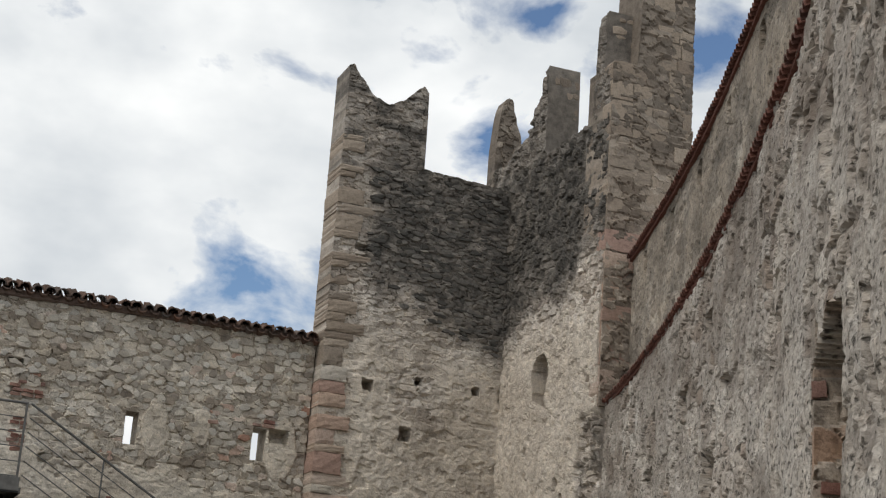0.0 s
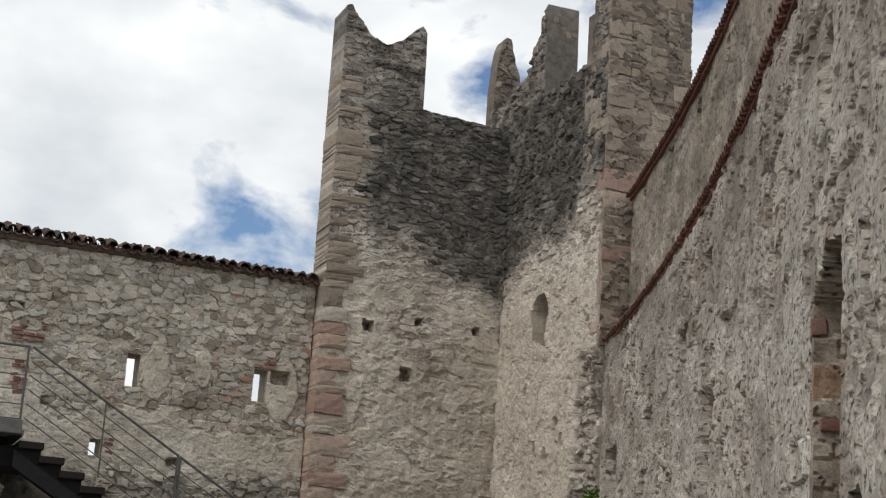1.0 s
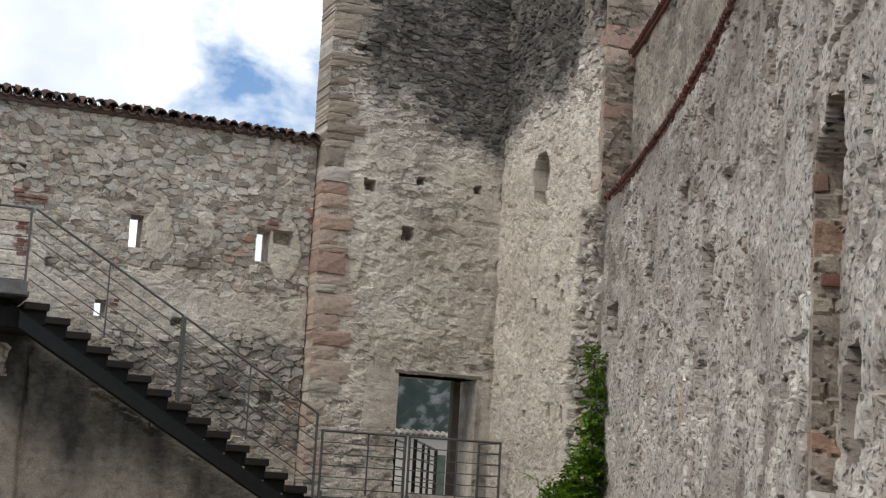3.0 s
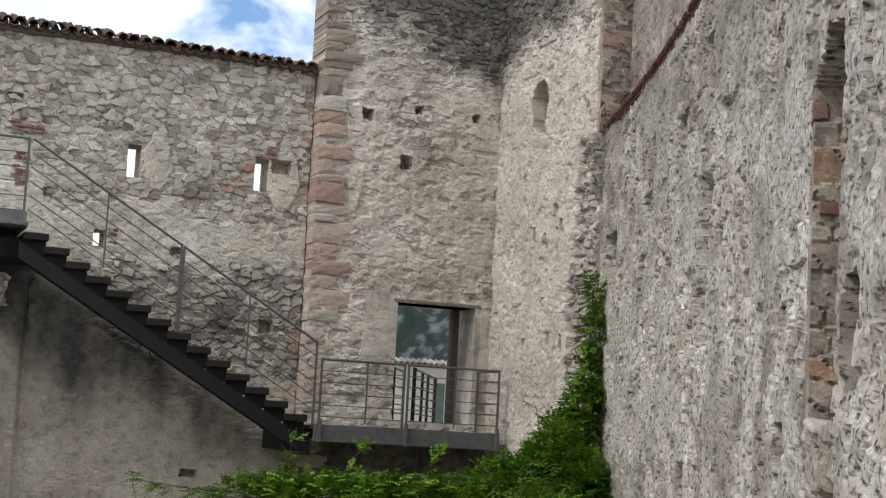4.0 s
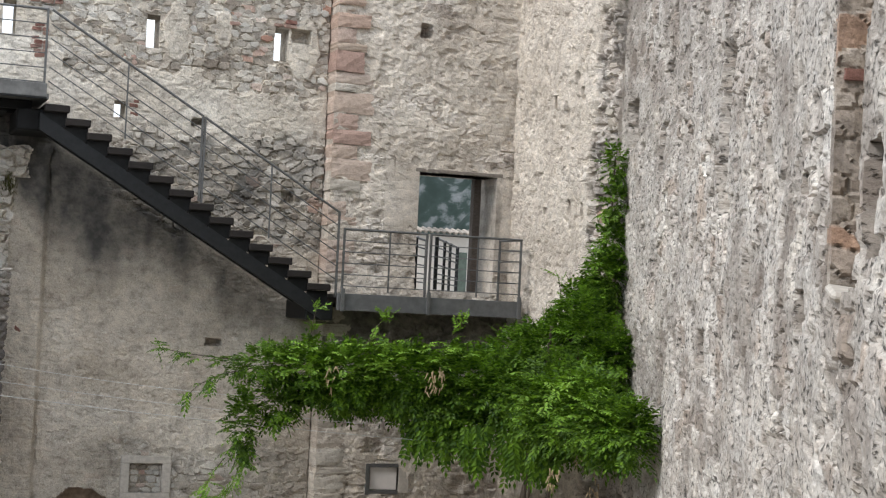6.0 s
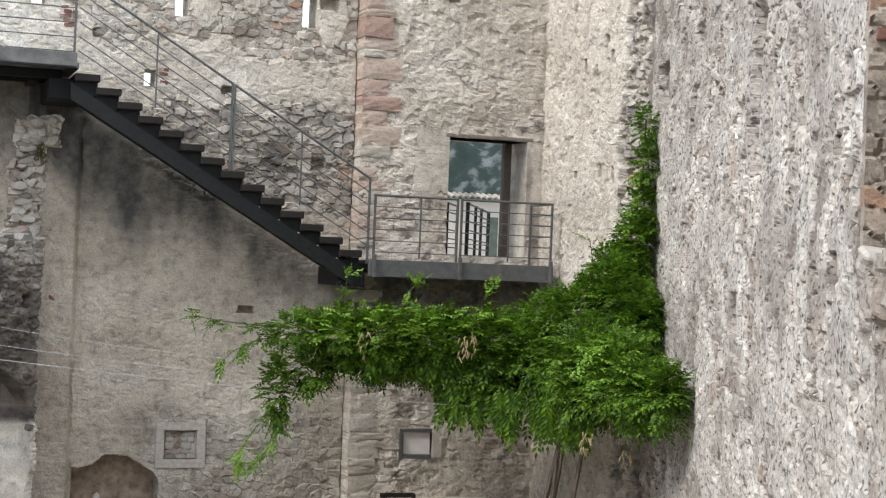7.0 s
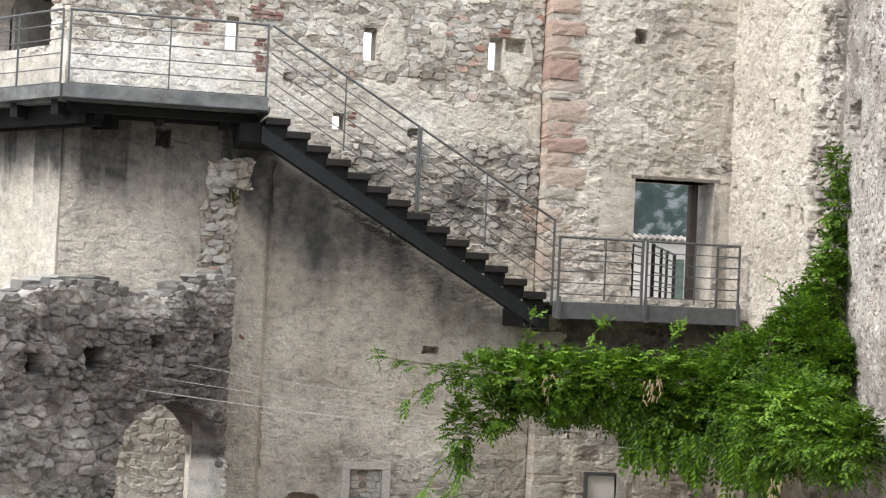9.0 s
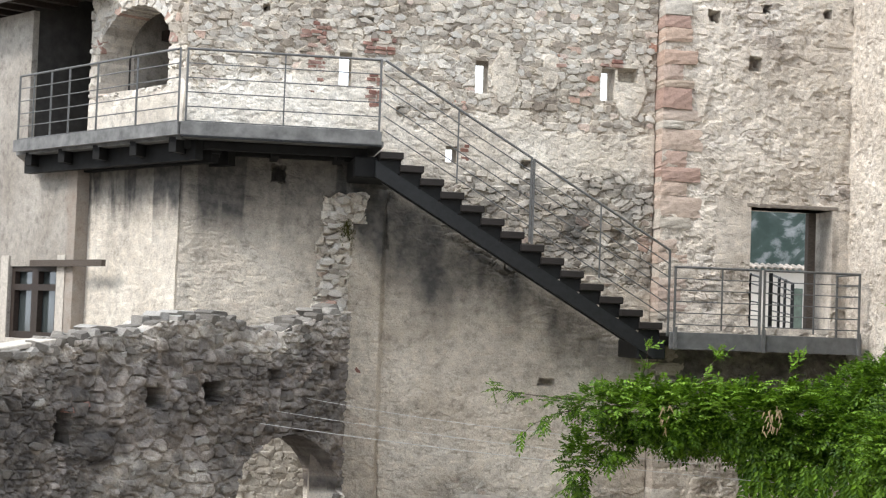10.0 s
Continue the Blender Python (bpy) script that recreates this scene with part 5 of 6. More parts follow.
part("soffit", house_box(2.2, 8.2, -0.5, 0.72, 5.44, 5.48), M_WOOD, house)
for k in range(8):
    part("rafter", house_box(3.0 + 0.62 * k, 3.1 + 0.62 * k, -0.4, 0.7, 5.34, 5.44), M_WOOD, house)
# a roofed passage behind the arch and the dark doorway
passage = thing("passage", "roofed passage behind the arched opening", "passage", kind="structure")


def ob_box(s0, s1, d0, d1, z0, z1):
    v = [(OX + ODX * s - ODY * d, OY + ODY * s + ODX * d, z) for z in (z0, z1) for d in (d0, d1) for s in (s0, s1)]
    return v, [(0, 2, 3, 1), (4, 5, 7, 6), (0, 1, 5, 4), (2, 6, 7, 3), (0, 4, 6, 2), (1, 3, 7, 5)]


part("back_wall", ob_box(-0.2, 2.6, -2.4, -2.2, 2.4, 6.3), M_HOUSE, passage)
# the walls behind the doorway get the dark plaster in place of shade
part("back_wall", ob_box(2.6, 5.0, -2.4, -2.2, 2.4, 6.3), M_DOORSHADE, passage)
part("end_wall", ob_box(4.46, 4.62, -2.2, 0.15, 2.4, 6.3), M_DOORSHADE, passage)
part("end_wall", ob_box(-0.2, -0.05, -2.2, -0.6, 2.4, 6.3), M_HOUSE, passage)
part("cover", ob_box(-0.3, 5.0, -2.5, 0.0, 6.4, 6.5), M_WOOD, passage)
part("floor", ob_box(-0.05, 4.62, -2.2, -0.56, 2.5, 2.72), M_OLDWOOD, passage)
part("partition", ob_box(2.55, 2.7, -2.2, -0.57, 2.72, 6.3), M_DOORSHADE, passage)
part("partition", ob_box(2.45, 2.546, -2.2, -0.57, 2.72, 6.3), M_HOUSE, passage)
part("beam", ob_box(-0.1, 2.5, -1.3, -1.1, 4.75, 4.92), M_WOOD, passage)
# ring of the arch: mostly stone, some brick left in it
arch_brick, arch_stone = block_mesh("brick", M_BRICK, 91), block_mesh("ring_stone", M_RUBBLE, 92)
for k in range(15):
    a = math.pi * (k + 0.5) / 15
    s, zz = 1.52 + 1.13 * math.cos(a), 4.35 + 0.81 * math.sin(a)
    red = k in (0, 1, 12, 14)
    put("brick" if red else "ring_stone", arch_brick if red else arch_stone, wall_oblique,
        pose(OX + ODX * s + ODY * 0.03, OY + ODY * s - ODX * 0.03, zz, 0, 0, math.degrees(math.atan2(ODY, ODX)) + 180) @ pose(0, 0, 0, 0, 90 - math.degrees(a), 0) @ Matrix.Diagonal((0.14 * rng.uniform(0.8, 1.2), 0.12, 0.2 * rng.uniform(0.8, 1.2), 1)))

# the niche's far jamb: broken masonry with a few bricks and ochre blocks
jx, jy, jnx, jny = (float(v) for v in curve(0.0)(np.array(8.07)))


def jamb_surface(s, z):
    j, tone, tilt = rubble(s, z, 0.24, 0.15, 37.0)
    off = 0.05 * j * (proud(tone) + tilt) + 0.1 * (fbm(s * 3, z * 3, 39) - 0.5) + 0.03 * (fbm(s * 9, z * 9, 53) - 0.5)
    return off, j, tone, 0.25 * step01(fbm(s * 3, z * 2, 51), 0.5, 0.7)


relief_wall("wall_niche_jamb", straight(jx, jy, -jnx, -jny, -jny, jnx), 0.0, 0.8, 0.05, level(2.5), 0.022, 0.12, jamb_surface, M_REVEAL, "broken brown masonry of the niche jamb")
turn = math.degrees(math.atan2(jny, jnx)) - 180
ochre, red = stone_mesh("jamb_stone", M_JAMB, 95, 0.3), worn_mesh("brick", M_BRICK, 94)
for zz, h, d, w, kind in ((0.62, 0.13, 0.07, 0.2, 0), (0.8, 0.17, 0.06, 0.16, 0), (1.02, 0.12, 0.07, 0.22, 0), (1.2, 0.1, 0.24, 0.2, 0), (1.42, 0.07, 0.08, 0.12, 1), (2.0, 0.1, 0.03, 0.09, 1), (1.86, 0.22, 0.2, 0.28, 0)):
    put("brick" if kind else "jamb_stone", red if kind else ochre, wall_right, pose(jx - jnx * (d + w / 2 - 0.04) + jny * 0.04, jy - jny * (d + w / 2 - 0.04) - jnx * 0.04, zz + h / 2, 0, rng.uniform(-5, 5), turn + rng.uniform(-6, 6)) @ Matrix.Diagonal((w, 0.14, h, 1)))
put("sill_slab", mesh_of("sill_slab", *box(-0.22, 0.2, -0.14, 0.16, -0.025, 0.03, 0.02), M_LIME), wall_right, pose(5.36, 7.62, 0.13, 6, -8, 62), "broken pale slab with a red brick edge")

# ---- wires and the stump of the cross wall ----
for k, (a, b) in enumerate((((0.985, 23.35, -1.523), (8.46, 21.8, -2.081)), ((1.222, 23.6, -1.352), (7.249, 22.2, -1.865)), ((1.68, 23.95, -1.166), (5.8, 22.4, -1.54)))):
    pts = [Vector(a).lerp(Vector(b), t / 12) - Vector((0, 0, 0.06 * 4 * (t / 12) * (1 - t / 12))) for t in range(13)]
    tagged(put("wire", mesh_of("wire", *tube(pts, 0.0036 if k else 0.0046, 5), M_WIRE)), "thin galvanised wire stretched from the ruined wall to the vine", "wire", "stretched wires")
stump = thing("wall_stump", "broken stump of pale rubble standing out of the wall", "wall remnant")


def stump_surface(s, z):
    j, tone, tilt = rubble(s, z, 0.24, 0.13, 77.0, 0.16)
    return 0.13 * j * (proud(tone) + tilt) + 0.1 * (fbm(s * 3, z * 3, 79) - 0.5), j, tone, 0.5 * step01(fbm(s * 2, z * 2, 80), 0.55, 0.75), 0.3 + 0.3 * fbm(s * 4, z * 4, 122)


def stump_gone(s, z):
    left = 1.74 + 0.1 * z + 0.2 * (fbm(s * 0.0, z * 3.5, 82) - 0.4)
    right = np.where(z > 1.55, 2.62, 2.38) + 0.14 * (fbm(s * 0.0, z * 4.0, 83) - 0.5)
    return (s < left) | (s > right)


core = relief_wall("core", straight(0, BACK - 0.16, 1, 0, 0, -1), 1.6, 2.75, -0.3, lambda s: 1.98 + 0.25 * (fbm(s * 4, s * 0, 81) - 0.5), 0.022, 0.25, stump_surface, M_RAMPART, "", (), stump_gone, parent=stump)
stump_stones = [stone_mesh("stone", M_RUBBLE, 120 + k) for k in range(6)]
for k in range(26):
    zz = rng.uniform(0.0, 1.95)
    put("stone", stump_stones[k % 6], stump, pose(rng.uniform(1.95 + 0.05 * zz, 2.25), BACK - 0.2, zz, 0, rng.uniform(-12, 12), rng.uniform(-15, 15)) @ Matrix.Diagonal((rng.uniform(0.16, 0.32), 0.24, rng.uniform(0.09, 0.16), 1)))
tuft_v, tuft_f = [], []
for _ in range(260):
    g = Vector((2.3 + rng.gauss(0, 0.05), BACK - 0.28 + rng.gauss(0, 0.03), 1.44 + rng.gauss(0, 0.09)))
    tip = g + Vector((rng.gauss(0, 0.03), -rng.uniform(0.03, 0.08), rng.gauss(0.02, 0.035)))
    q = len(tuft_v)
    tuft_v += [tuple(g + Vector((-0.008, 0, 0))), tuple(g + Vector((0.008, 0, 0.004))), tuple(tip)]
    tuft_f.append((q, q + 1, q + 2))
rust = stone_mesh("brick", M_BRICK, 277, 0.3)
for x, zz in ((2.5, 1.82), (2.48, 1.68), (2.56, -0.78)):
    put("brick", rust, stump, pose(x, BACK - 0.13, zz, 0, rng.uniform(60, 100), 0) @ Matrix.Diagonal((0.16, 0.12, 0.08, 1)))
part("moss", (tuft_v, tuft_f), M_MOSS, stump, "clump of olive moss")

# ---- wisteria ----
def pinnate(origin, along, up, size, r, out):
    """One feathered leaf: paired leaflets on a drooping rib."""
    along = along.normalized()
    side = along.cross(up)
    side = (side if side.length > 0.05 else Vector((1, 0, 0))).normalized()
    nrm = side.cross(along).normalized()
    vs, fs = out
    n = r.choice((4, 5, 5, 6))
    for k in range(n + 1):
        t = (k + 0.6) / (n + 0.6)
        base = origin + along * size * t - Vector((0, 0, 0.22 * size * t * t))
        ln = size * 0.36 * (1 - 0.35 * abs(t - 0.45)) * r.uniform(0.85, 1.15)
        wd = ln * 0.5
        for sg in ((1, -1) if k < n else (0,)):
            d = (side * sg * 0.85 + along * (0.5 if sg else 1.0) + nrm * r.uniform(-0.25, 0.2) - Vector((0, 0, r.uniform(0.0, 0.5)))).normalized()
            a = d.cross(nrm).normalized() * wd * 0.5
            mid = base + d * ln * 0.5
            q = len(vs)
            vs += [tuple(base), tuple(mid + a + nrm * 0.004), tuple(base + d * ln - Vector((0, 0, 0.1 * ln))), tuple(mid - a + nrm * 0.004), tuple(mid - nrm * 0.006)]
            fs += [(q, q + 4, q + 1), (q + 4, q + 2, q + 1), (q, q + 3, q + 4), (q + 4, q + 3, q + 2)]


def clump(c, rad, count, r, out, size=(0.17, 0.29), droop=0.1):
    for _ in range(count):
        d = Vector((r.gauss(0, 1), r.gauss(0, 1), r.gauss(0, 1))).normalized()
        k = r.uniform(0.45, 1.05) * (0.8 + 0.35 * noise.noise(d * 2.2 + Vector(c)))
        p = Vector(c) + Vector((d.x * rad[0], d.y * rad[1], d.z * rad[2])) * k
        go = (d + Vector((r.uniform(-0.7, 0.7), r.uniform(-0.9, 0.3), r.uniform(-0.3, 0.7) - droop))).normalized()
        pinnate(p, go, Vector((0, 0, 1)), r.uniform(*size), r, out)


r = random.Random(21)
wisteria = thing("wisteria", "dense green wisteria spreading along the wall foot and up the corner", "climbing plant")
mass = ([], [])
for c, rad, n in (
    ((6.35, 22.4, -1.12), (0.55, 0.45, 0.45), 190), ((7.0, 22.4, -1.15), (0.7, 0.6, 0.52), 300), ((7.9, 22.3, -1.18), (0.8, 0.65, 0.54), 380),
    ((8.7, 22.1, -1.25), (0.75, 0.7, 0.62), 380), ((9.35, 21.6, -1.25), (0.7, 0.7, 0.72), 420), ((9.45, 20.5, -1.4), (0.6, 0.8, 0.72), 420),
    ((9.2, 19.6, -1.42), (0.6, 0.6, 0.66), 360), ((9.15, 18.7, -1.4), (0.5, 0.6, 0.6), 300), ((9.05, 17.9, -1.5), (0.36, 0.5, 0.5), 200), ((9.0, 17.3, -1.5), (0.22, 0.35, 0.38), 90), ((9.75, 21.3, -0.6), (0.55, 0.5, 0.5), 260), ((10.1, 21.0, -0.05), (0.38, 0.4, 0.45), 190),
    ((10.3, 20.8, 0.45), (0.22, 0.3, 0.4), 130), ((10.4, 20.8, 0.95), (0.11, 0.2, 0.35), 56), ((10.44, 20.8, 1.5), (0.08, 0.16, 0.4), 34), ((10.44, 20.85, 2.1), (0.08, 0.16, 0.25), 24),
    # the six low clumps from (7.3, 23.5) on are added behind to block light
    ((9.95, 20.6, -0.4), (0.4, 0.6, 0.6), 240), ((10.05, 20.0, -0.75), (0.3, 0.6, 0.6), 200), ((9.6, 22.2, -0.75), (0.6, 0.4, 0.4), 150), ((7.3, 23.5, -1.55), (0.6, 0.7, 0.22), 110), ((8.2, 23.6, -1.55), (0.7, 0.8, 0.25), 150), ((9.1, 23.3, -1.5), (0.7, 0.8, 0.28), 160), ((9.8, 22.6, -1.4), (0.5, 0.8, 0.35), 160), ((9.9, 21.4, -1.5), (0.5, 0.8, 0.35), 160), ((9.9, 19.9, -1.5), (0.4, 0.8, 0.35), 140), ((5.75, 22.3, -1.05), (0.4, 0.35, 0.28), 70), ((8.6, 21.9, -1.75), (0.5, 0.4, 0.3), 110), ((5.45, 22.3, -1.9), (0.14, 0.14, 0.65), 70), ((6.0, 22.4, -1.6), (0.35, 0.3, 0.3), 70),
):
    clump(c, rad, round(n * 1.8), r, mass)
part("foliage", mass, M_LEAF, wisteria)
hang = ([], [])
for x, y, zt in ((8.15, 22.0, -1.85), (8.45, 21.9, -1.9), (8.8, 21.6, -1.95), (9.1, 21.2, -1.9), (7.95, 22.1, -1.8), (9.3, 20.4, -1.95), (9.0, 19.7, -1.95), (8.6, 21.4, -1.95), (8.9, 20.4, -1.95)):
    for _ in range(26):
        p = Vector((x + r.uniform(-0.2, 0.2), y + r.uniform(-0.25, 0.25), zt + r.uniform(-0.25, 0.25)))
        pinnate(p, Vector((r.uniform(-0.3, 0.3), r.uniform(-0.3, 0.1), -1)), Vector((0, -1, 0)), r.uniform(0.22, 0.34), r, hang)
part("hanging_foliage", hang, M_LEAF, wisteria)
fresh = ([], [])


def runner(points, leaves, out, size=(0.14, 0.24)):
    pts = [Vector(p) for p in points]
    part("shoot", tube(pts, 0.009, 5, 0.004), M_BARK, wisteria)
    for _ in range(leaves):
        t = r.uniform(0, len(pts) - 1.001)
        a, b = pts[int(t)], pts[int(t) + 1]
        p = a.lerp(b, t - int(t)) + Vector((r.uniform(-0.05, 0.05), r.uniform(-0.05, 0.05), r.uniform(-0.05, 0.05)))
        pinnate(p, (b - a).normalized() * 0.6 + Vector((r.uniform(-0.7, 0.7), r.uniform(-0.7, 0.4), r.uniform(-0.6, 0.6))), Vector((0, 0, 1)), r.uniform(*size), r, out)


far = ([], [])
runner(((5.7, 22.3, -1.0), (5.1, 22.2, -0.98), (4.6, 22.1, -0.93), (4.15, 22.0, -0.86)), 34, far)
runner(((5.6, 22.3, -1.1), (5.1, 22.2, -1.2), (4.75, 22.1, -1.35), (4.6, 22.1, -1.5)), 26, far)
part("runner_foliage", far, M_LEAF, wisteria)
runner(((6.35, 22.3, -0.75), (6.4, 22.25, -0.45), (6.42, 22.2, -0.2)), 14, fresh)
runner(((7.2, 22.2, -0.7), (7.35, 22.2, -0.45), (7.5, 22.15, -0.25)), 12, fresh)
runner(((5.5, 22.3, -2.3), (5.35, 22.3, -2.75), (5.1, 22.2, -3.0)), 22, fresh)
runner(((5.2, 22.3, -2.4), (5.0, 22.3, -2.7), (4.95, 22.25, -2.9)), 12, fresh)
runner(((6.1, 22.3, -0.85), (5.95, 22.3, -0.75), (5.8, 22.2, -0.8)), 12, fresh)
runner(((8.4, 22.0, -0.7), (8.5, 22.0, -0.45), (8.62, 22.0, -0.3)), 8, fresh)
runner(((9.9, 21.3, -0.1), (9.8, 21.2, 0.25), (9.75, 21.2, 0.45)), 8, fresh)
for _ in range(90):
    p = Vector((r.uniform(8.3, 9.3), r.uniform(17.5, 19.5), r.uniform(-1.7, -0.9)))
    pinnate(p, Vector((r.uniform(-1, 0.6), -0.8, r.uniform(-0.3, 0.5))), Vector((0, 0, 1)), r.uniform(0.2, 0.28), r, fresh)
for _ in range(70):
    t = r.random()
    p = Vector((9.75 + 0.6 * t + r.uniform(-0.15, 0.1), 20.75 + r.uniform(-0.3, 0.1), -0.7 + 2.4 * t * t + r.uniform(-0.15, 0.15)))
    pinnate(p, Vector((r.uniform(-1, 0.3), -0.8, r.uniform(-0.3, 0.5))), Vector((0, 0, 1)), r.uniform(0.14, 0.22), r, fresh)
for _ in range(95):
    p = Vector((r.uniform(5.8, 9.0), r.uniform(21.5, 22.0), r.uniform(-1.2, -0.6)))
    pinnate(p, Vector((r.uniform(-1, 1), -0.6, r.uniform(-0.2, 0.7))), Vector((0, 0, 1)), r.uniform(0.16, 0.24), r, fresh)
part("young_foliage", fresh, M_YOUNG, wisteria, "bright yellow-green young leaves")
for x, y, z0 in ((8.1, 21.5, -1.1), (8.0, 21.5, -1.2), (6.6, 21.9, -1.2), (9.2, 19.0, -1.9), (9.5, 19.2, -2.4), (8.9, 19.2, -2.3)):
    pods = ([], [])
    for _ in range(14):
        p = Vector((x + r.uniform(-0.07, 0.07), y + r.uniform(-0.07, 0.07), z0 + r.uniform(-0.18, 0.18)))
        d = Vector((r.uniform(-0.5, 0.5), r.uniform(-0.5, 0.5), -1)).normalized()
        pods = join(pods, tube([p, p + d * 0.05, p + d * 0.1], 0.012, 5, 0.004))
    part("seed_cluster", pods, M_STRAW, wisteria, "dry straw-coloured seed cluster")["kind"] = "stuff"
for k, (x, y) in enumerate(((8.75, 20.9), (8.9, 20.8), (9.2, 20.5), (9.0, 21.0))):
    pts = []
    for i in range(9):
        t = i / 8
        pts.append((x + 0.5 * t + 0.12 * math.sin(3 * t + k * 2), y - 0.2 * t + 0.1 * math.cos(4 * t + k), GROUND + (3.4 + 0.3 * k) * t))
    part("stem", tube(pts, 0.05 - 0.008 * k, 7, 0.025), M_BARK, wisteria)
pts = [(9.6, 20.9, -1.2), (10.0, 20.95, -0.2), (10.25, 20.85, 0.6), (10.38, 20.8, 1.4), (10.4, 20.8, 2.2)]
part("stem", tube(pts, 0.03, 6, 0.012), M_BARK, wisteria)

# ---- weeds and a small finial at the wall foot ----
M_SAGE = leaf_material("grey_green_leaf", (0.10, 0.12, 0.07), (0.19, 0.20, 0.14))
bush = thing("lavender_bush", "grey-green straggly bush at the foot of the ruined wall", "bush")
tuft = ([], [])
for _ in range(420):
    b = Vector((0.95 + r.gauss(0, 0.3), 22.9 + r.gauss(0, 0.2), GROUND))
    t = b + Vector((r.gauss(0, 0.18), r.gauss(0, 0.15), r.uniform(0.7, 1.35)))
    side = Vector((r.uniform(-1, 1), r.uniform(-1, 1), 0)).normalized() * 0.012
    for k in range(7):
        p = b.lerp(t, 0.35 + 0.09 * k)
        d = Vector((r.uniform(-1, 1), r.uniform(-1, 1), r.uniform(0.2, 1.2))).normalized() * r.uniform(0.05, 0.1)
        q = len(tuft[0])
        tuft[0].extend([tuple(p), tuple(p + d * 0.5 + side), tuple(p + d), tuple(p + d * 0.5 - side)])
        tuft[1].append((q, q + 1, q + 2, q + 3))
part("foliage", tuft, M_SAGE, bush)
for _ in range(14):
    b = Vector((0.95 + r.gauss(0, 0.2), 22.9 + r.gauss(0, 0.12), GROUND))
    part("twig", tube([b, b + Vector((r.gauss(0, 0.08), r.gauss(0, 0.08), 0.6)), b + Vector((r.gauss(0, 0.16), r.gauss(0, 0.12), 1.15))], 0.008, 5, 0.003), M_BARK, bush)
finial = thing("garden_post", "small pale stone post with a rounded tip", "post")
prof = [(0.07, 0.0), (0.06, 0.5), (0.085, 0.52), (0.085, 0.58), (0.04, 0.64), (0.055, 0.7), (0.045, 0.76), (0.0, 0.8)]
fv, ff = [], []
for rr, zz in prof:
    fv += [(3.35 + rr * math.cos(k * math.tau / 10), 25.1 + rr * math.sin(k * math.tau / 10), GROUND + zz + 0.05) for k in range(10)]
for i in range(len(prof) - 1):
    ff += [(i * 10 + k, i * 10 + (k + 1) % 10, i * 10 + 10 + (k + 1) % 10, i * 10 + 10 + k) for k in range(10)]
part("shaft", (fv, ff), M_LIME, finial)
part("foot", box(3.25, 3.45, 25.0, 25.2, GROUND, GROUND + 0.06, 0.01), M_LIME, finial)

# ---- single stones, last ----
rub = [stone_mesh("stone", M_RUBBLE, 200 + k) for k in range(10)]
r = random.Random(5)
n, zz = 0, 3.0
spots = []
while zz < 5.8:
    h = r.uniform(0.075, 0.14)
    x = -0.2 + r.uniform(0, 0.2)
    while x < 7.2:
        w = r.uniform(0.1, 0.25)
        cx, cz = x + w / 2, zz + h / 2 + r.uniform(-0.03, 0.03)
        free = all(not (a - 0.12 < cx < b + 0.12 and 3.65 < cz < 4.42) for a, b in SLITS) and not (6.65 < cx < 7.05 and 4.05 < cz < 4.35)
        bare = cz > (4.25 if cx < 2.7 else 3.9) or cx > 2.7 and noise.noise(Vector((cx * 0.8, cz * 1.2, 3.0))) > 0.1
        if free and bare and r.random() < 0.55:
            spots.append((cx, cz, w, h))
        x += w + 0.01
    zz += h
r.shuffle(spots)
for cx, cz, w, h in spots[:300]:
    put("stone", rub[r.randrange(10)], wall_rampart, pose(cx, BACK + r.uniform(-0.015, 0.01), cz, 0, r.uniform(-14, 14), r.uniform(-5, 5)) @ Matrix.Diagonal((w * 0.98, 0.075, h, 1)))
bricks = [block_mesh("brick", M_BRICK, 220 + k) for k in range(3)]
for x0, x1, z0, z1, share in ((1.52, 1.82, 3.6, 4.6, 0.5), (1.4, 1.9, 4.3, 4.75, 0.45), (2.45, 2.95, 4.3, 4.55, 0.6), (2.5, 2.75, 3.45, 3.95, 0.6), (6.3, 6.75, 4.32, 4.45, 0.5), (5.6, 5.8, 4.2, 4.35, 0.4), (4.08, 4.2, 2.66, 2.9, 0.6)):
    zz = z0
    while zz < z1:
        x = x0 + r.uniform(0, 0.08)
        while x < x1:
            w = min(r.uniform(0.12, 0.25), x1 - x + 0.05)
            if r.random() < share:
                put("brick", bricks[r.randrange(3)], wall_rampart, pose(x + w / 2, BACK + 0.008 + r.uniform(-0.012, 0.012), zz + 0.03, 0, r.uniform(-7, 7), 0) @ Matrix.Diagonal((w * 0.94, 0.13, 0.056 * r.uniform(0.8, 1.2), 1)))
            x += w
        zz += 0.068
dark = [stone_mesh("stone", M_DARKRUBBLE, 240 + k, 0.42) for k in range(10)]
ang = math.degrees(math.atan2(-RDY, -RDX))
n, s = 0, 0.0
for _ in range(2000):
    s, zz = r.uniform(0.0, 6.6), r.uniform(-3.6, 0.1)
    if zz > float(ruin_top(np.array(s))) - 0.05 or bool(ruin_arch(np.array(s), np.array(zz - 0.12))) or n >= 60:
        continue
    w, h = r.uniform(0.09, 0.22), r.uniform(0.07, 0.14)
    put("stone", dark[r.randrange(10)], wall_ruin, pose(RX + RDX * s + 0.6 * 0.03, RY + RDY * s - 0.8 * 0.03, zz, 0, r.uniform(-15, 15), ang + r.uniform(-8, 8)) @ Matrix.Diagonal((w, 0.11, h, 1)))
    n += 1
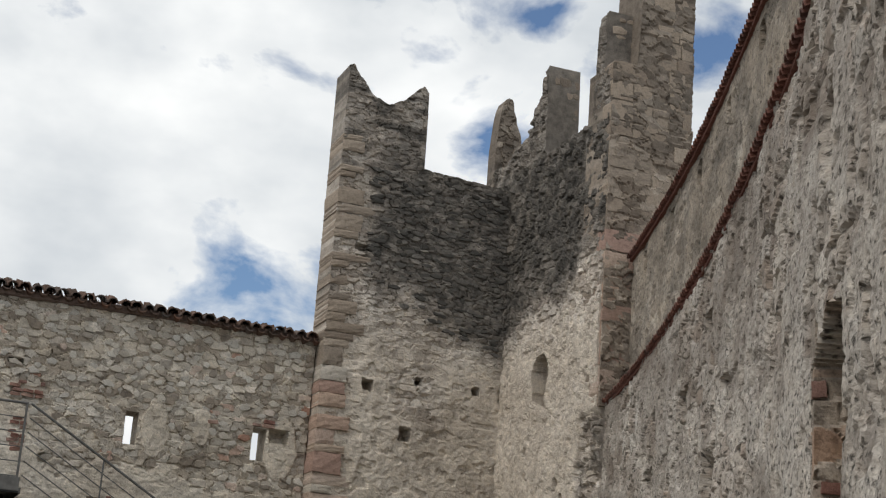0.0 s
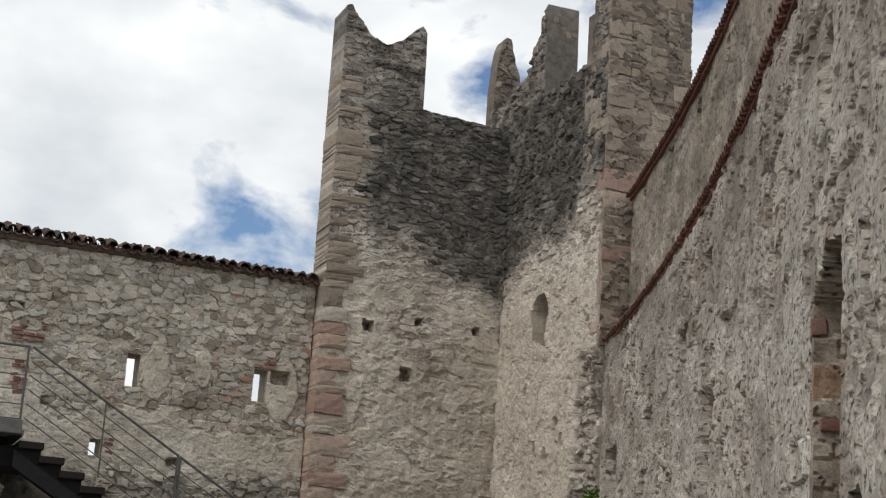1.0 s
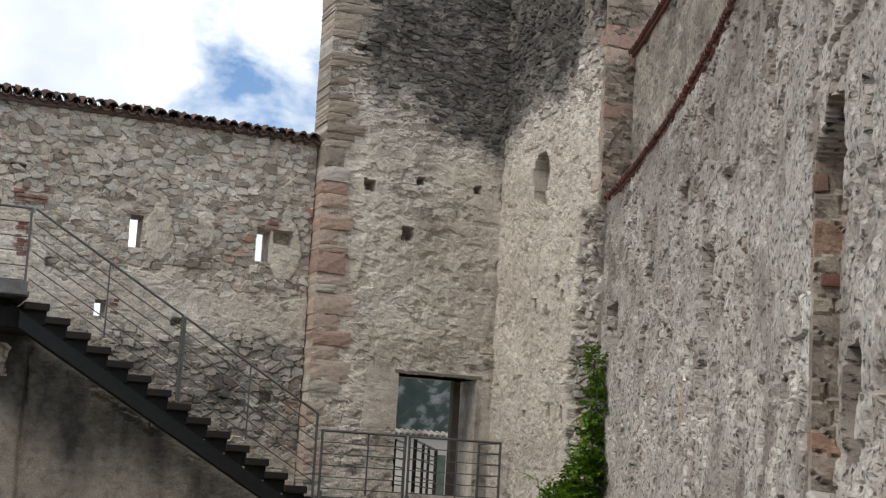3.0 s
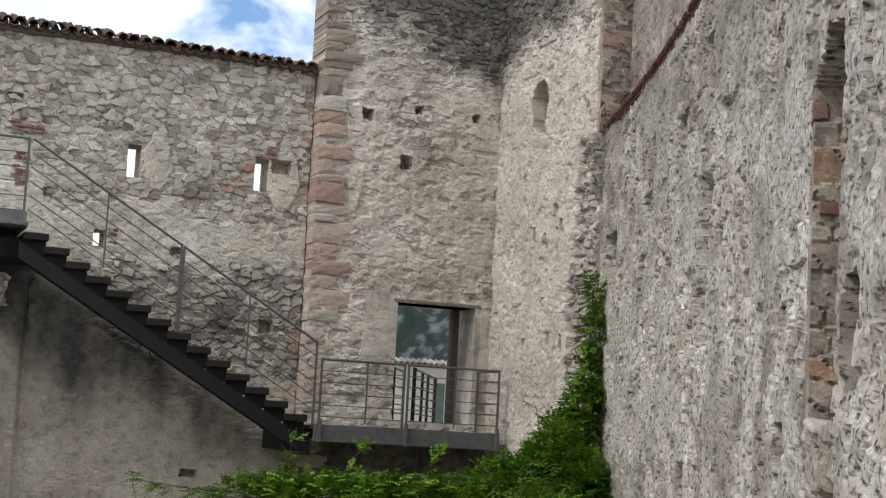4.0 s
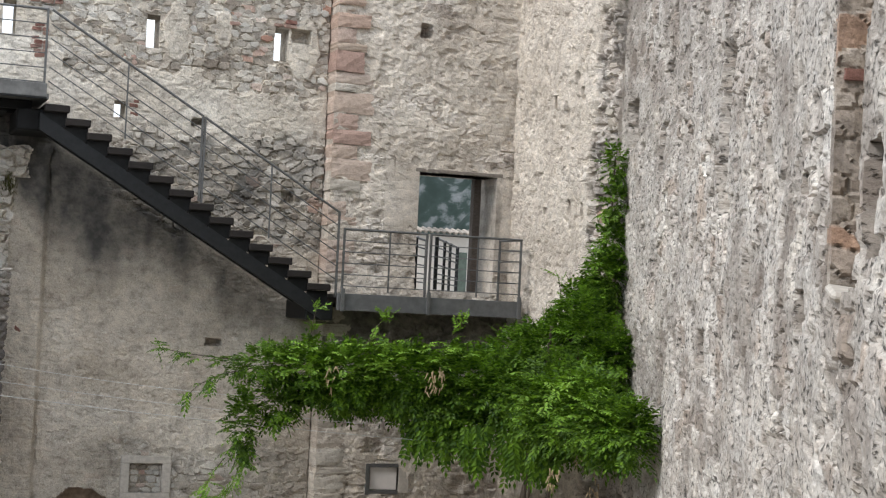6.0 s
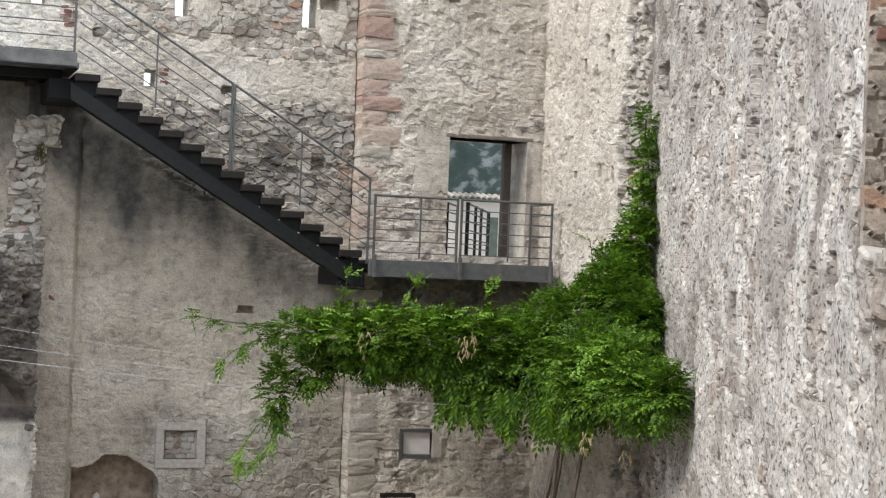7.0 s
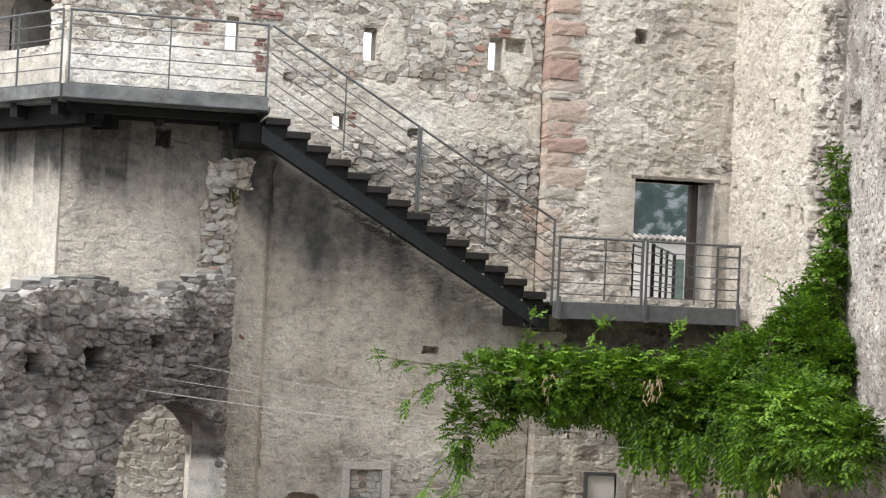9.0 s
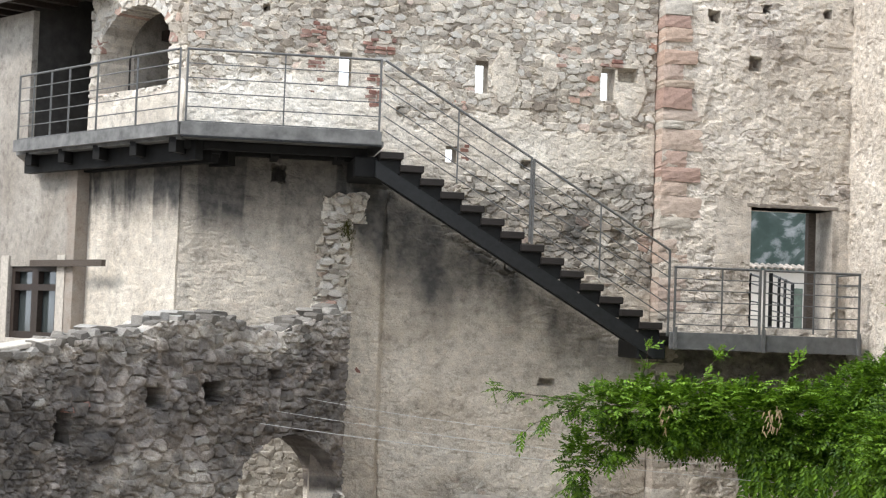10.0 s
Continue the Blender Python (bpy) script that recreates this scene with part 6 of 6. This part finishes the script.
for k in range(46):
    s = 0.05 + 0.14 * k + r.uniform(-0.05, 0.05)
    zz = float(ruin_top(np.array(s)))
    for d in (0.1, 0.4):
        put("stone", dark[r.randrange(10)], wall_ruin, pose(RX + RDX * s - 0.6 * d, RY + RDY * s + 0.8 * d, zz + r.uniform(-0.08, 0.02), 0, r.uniform(-20, 20), ang + r.uniform(-15, 15)) @ Matrix.Diagonal((r.uniform(0.16, 0.32), 0.3, r.uniform(0.12, 0.2), 1)))
for s, w, h in ((2.3, 0.42, 0.15), (2.9, 0.42, 0.14), (3.25, 0.3, 0.13), (0.12, 0.3, 0.16), (0.45, 0.25, 0.14), (4.2, 0.55, 0.09)):
    put("stone", dark[r.randrange(10)], wall_ruin, pose(RX + RDX * s - 0.6 * 0.25, RY + RDY * s + 0.8 * 0.25, float(ruin_top(np.array(s))) + h / 2, 0, r.uniform(-5, 5), ang) @ Matrix.Diagonal((w, 0.4, h, 1)))
red_stone = stone_mesh("brick", M_BRICK, 276, 0.3)
for s, zz in ((3.36, -1.42), (3.2, -1.5), (4.75, -1.3), (4.6, -1.24), (5.9, -1.9)):
    put("brick", red_stone, wall_ruin, pose(RX + RDX * s + 0.6 * 0.01, RY + RDY * s - 0.8 * 0.01, zz, 0, r.uniform(-15, 15), ang) @ Matrix.Diagonal((0.26, 0.12, 0.09, 1)))
put("capping_slab", mesh_of("capping_slab", *box(-0.7, 0.7, -0.25, 0.3, -0.035, 0.035, 0.012), M_LIME), wall_ruin, pose(RX + RDX * 5.6 - 0.6 * 0.3, RY + RDY * 5.6 + 0.8 * 0.3, -0.5, 0, -9, ang), "pale stone slab on the wall top")
crown = [stone_mesh("stone", M_CRUST, 260 + k) for k in range(8)]
n = 0
for _ in range(1500):
    x, zz = r.uniform(7.9, 10.5), r.uniform(6.0, 8.98)
    if zz < 6.7 - 0.35 * (x - 8.4) or n >= 260:
        continue
    w, h = r.uniform(0.1, 0.28), r.uniform(0.05, 0.1)
    put("stone", crown[r.randrange(8)], wall_tower, pose(x, FACE + r.uniform(-0.02, 0.005), zz, 0, r.uniform(-10, 10), r.uniform(-6, 6)) @ Matrix.Diagonal((w, 0.1, h, 1)))
    n += 1
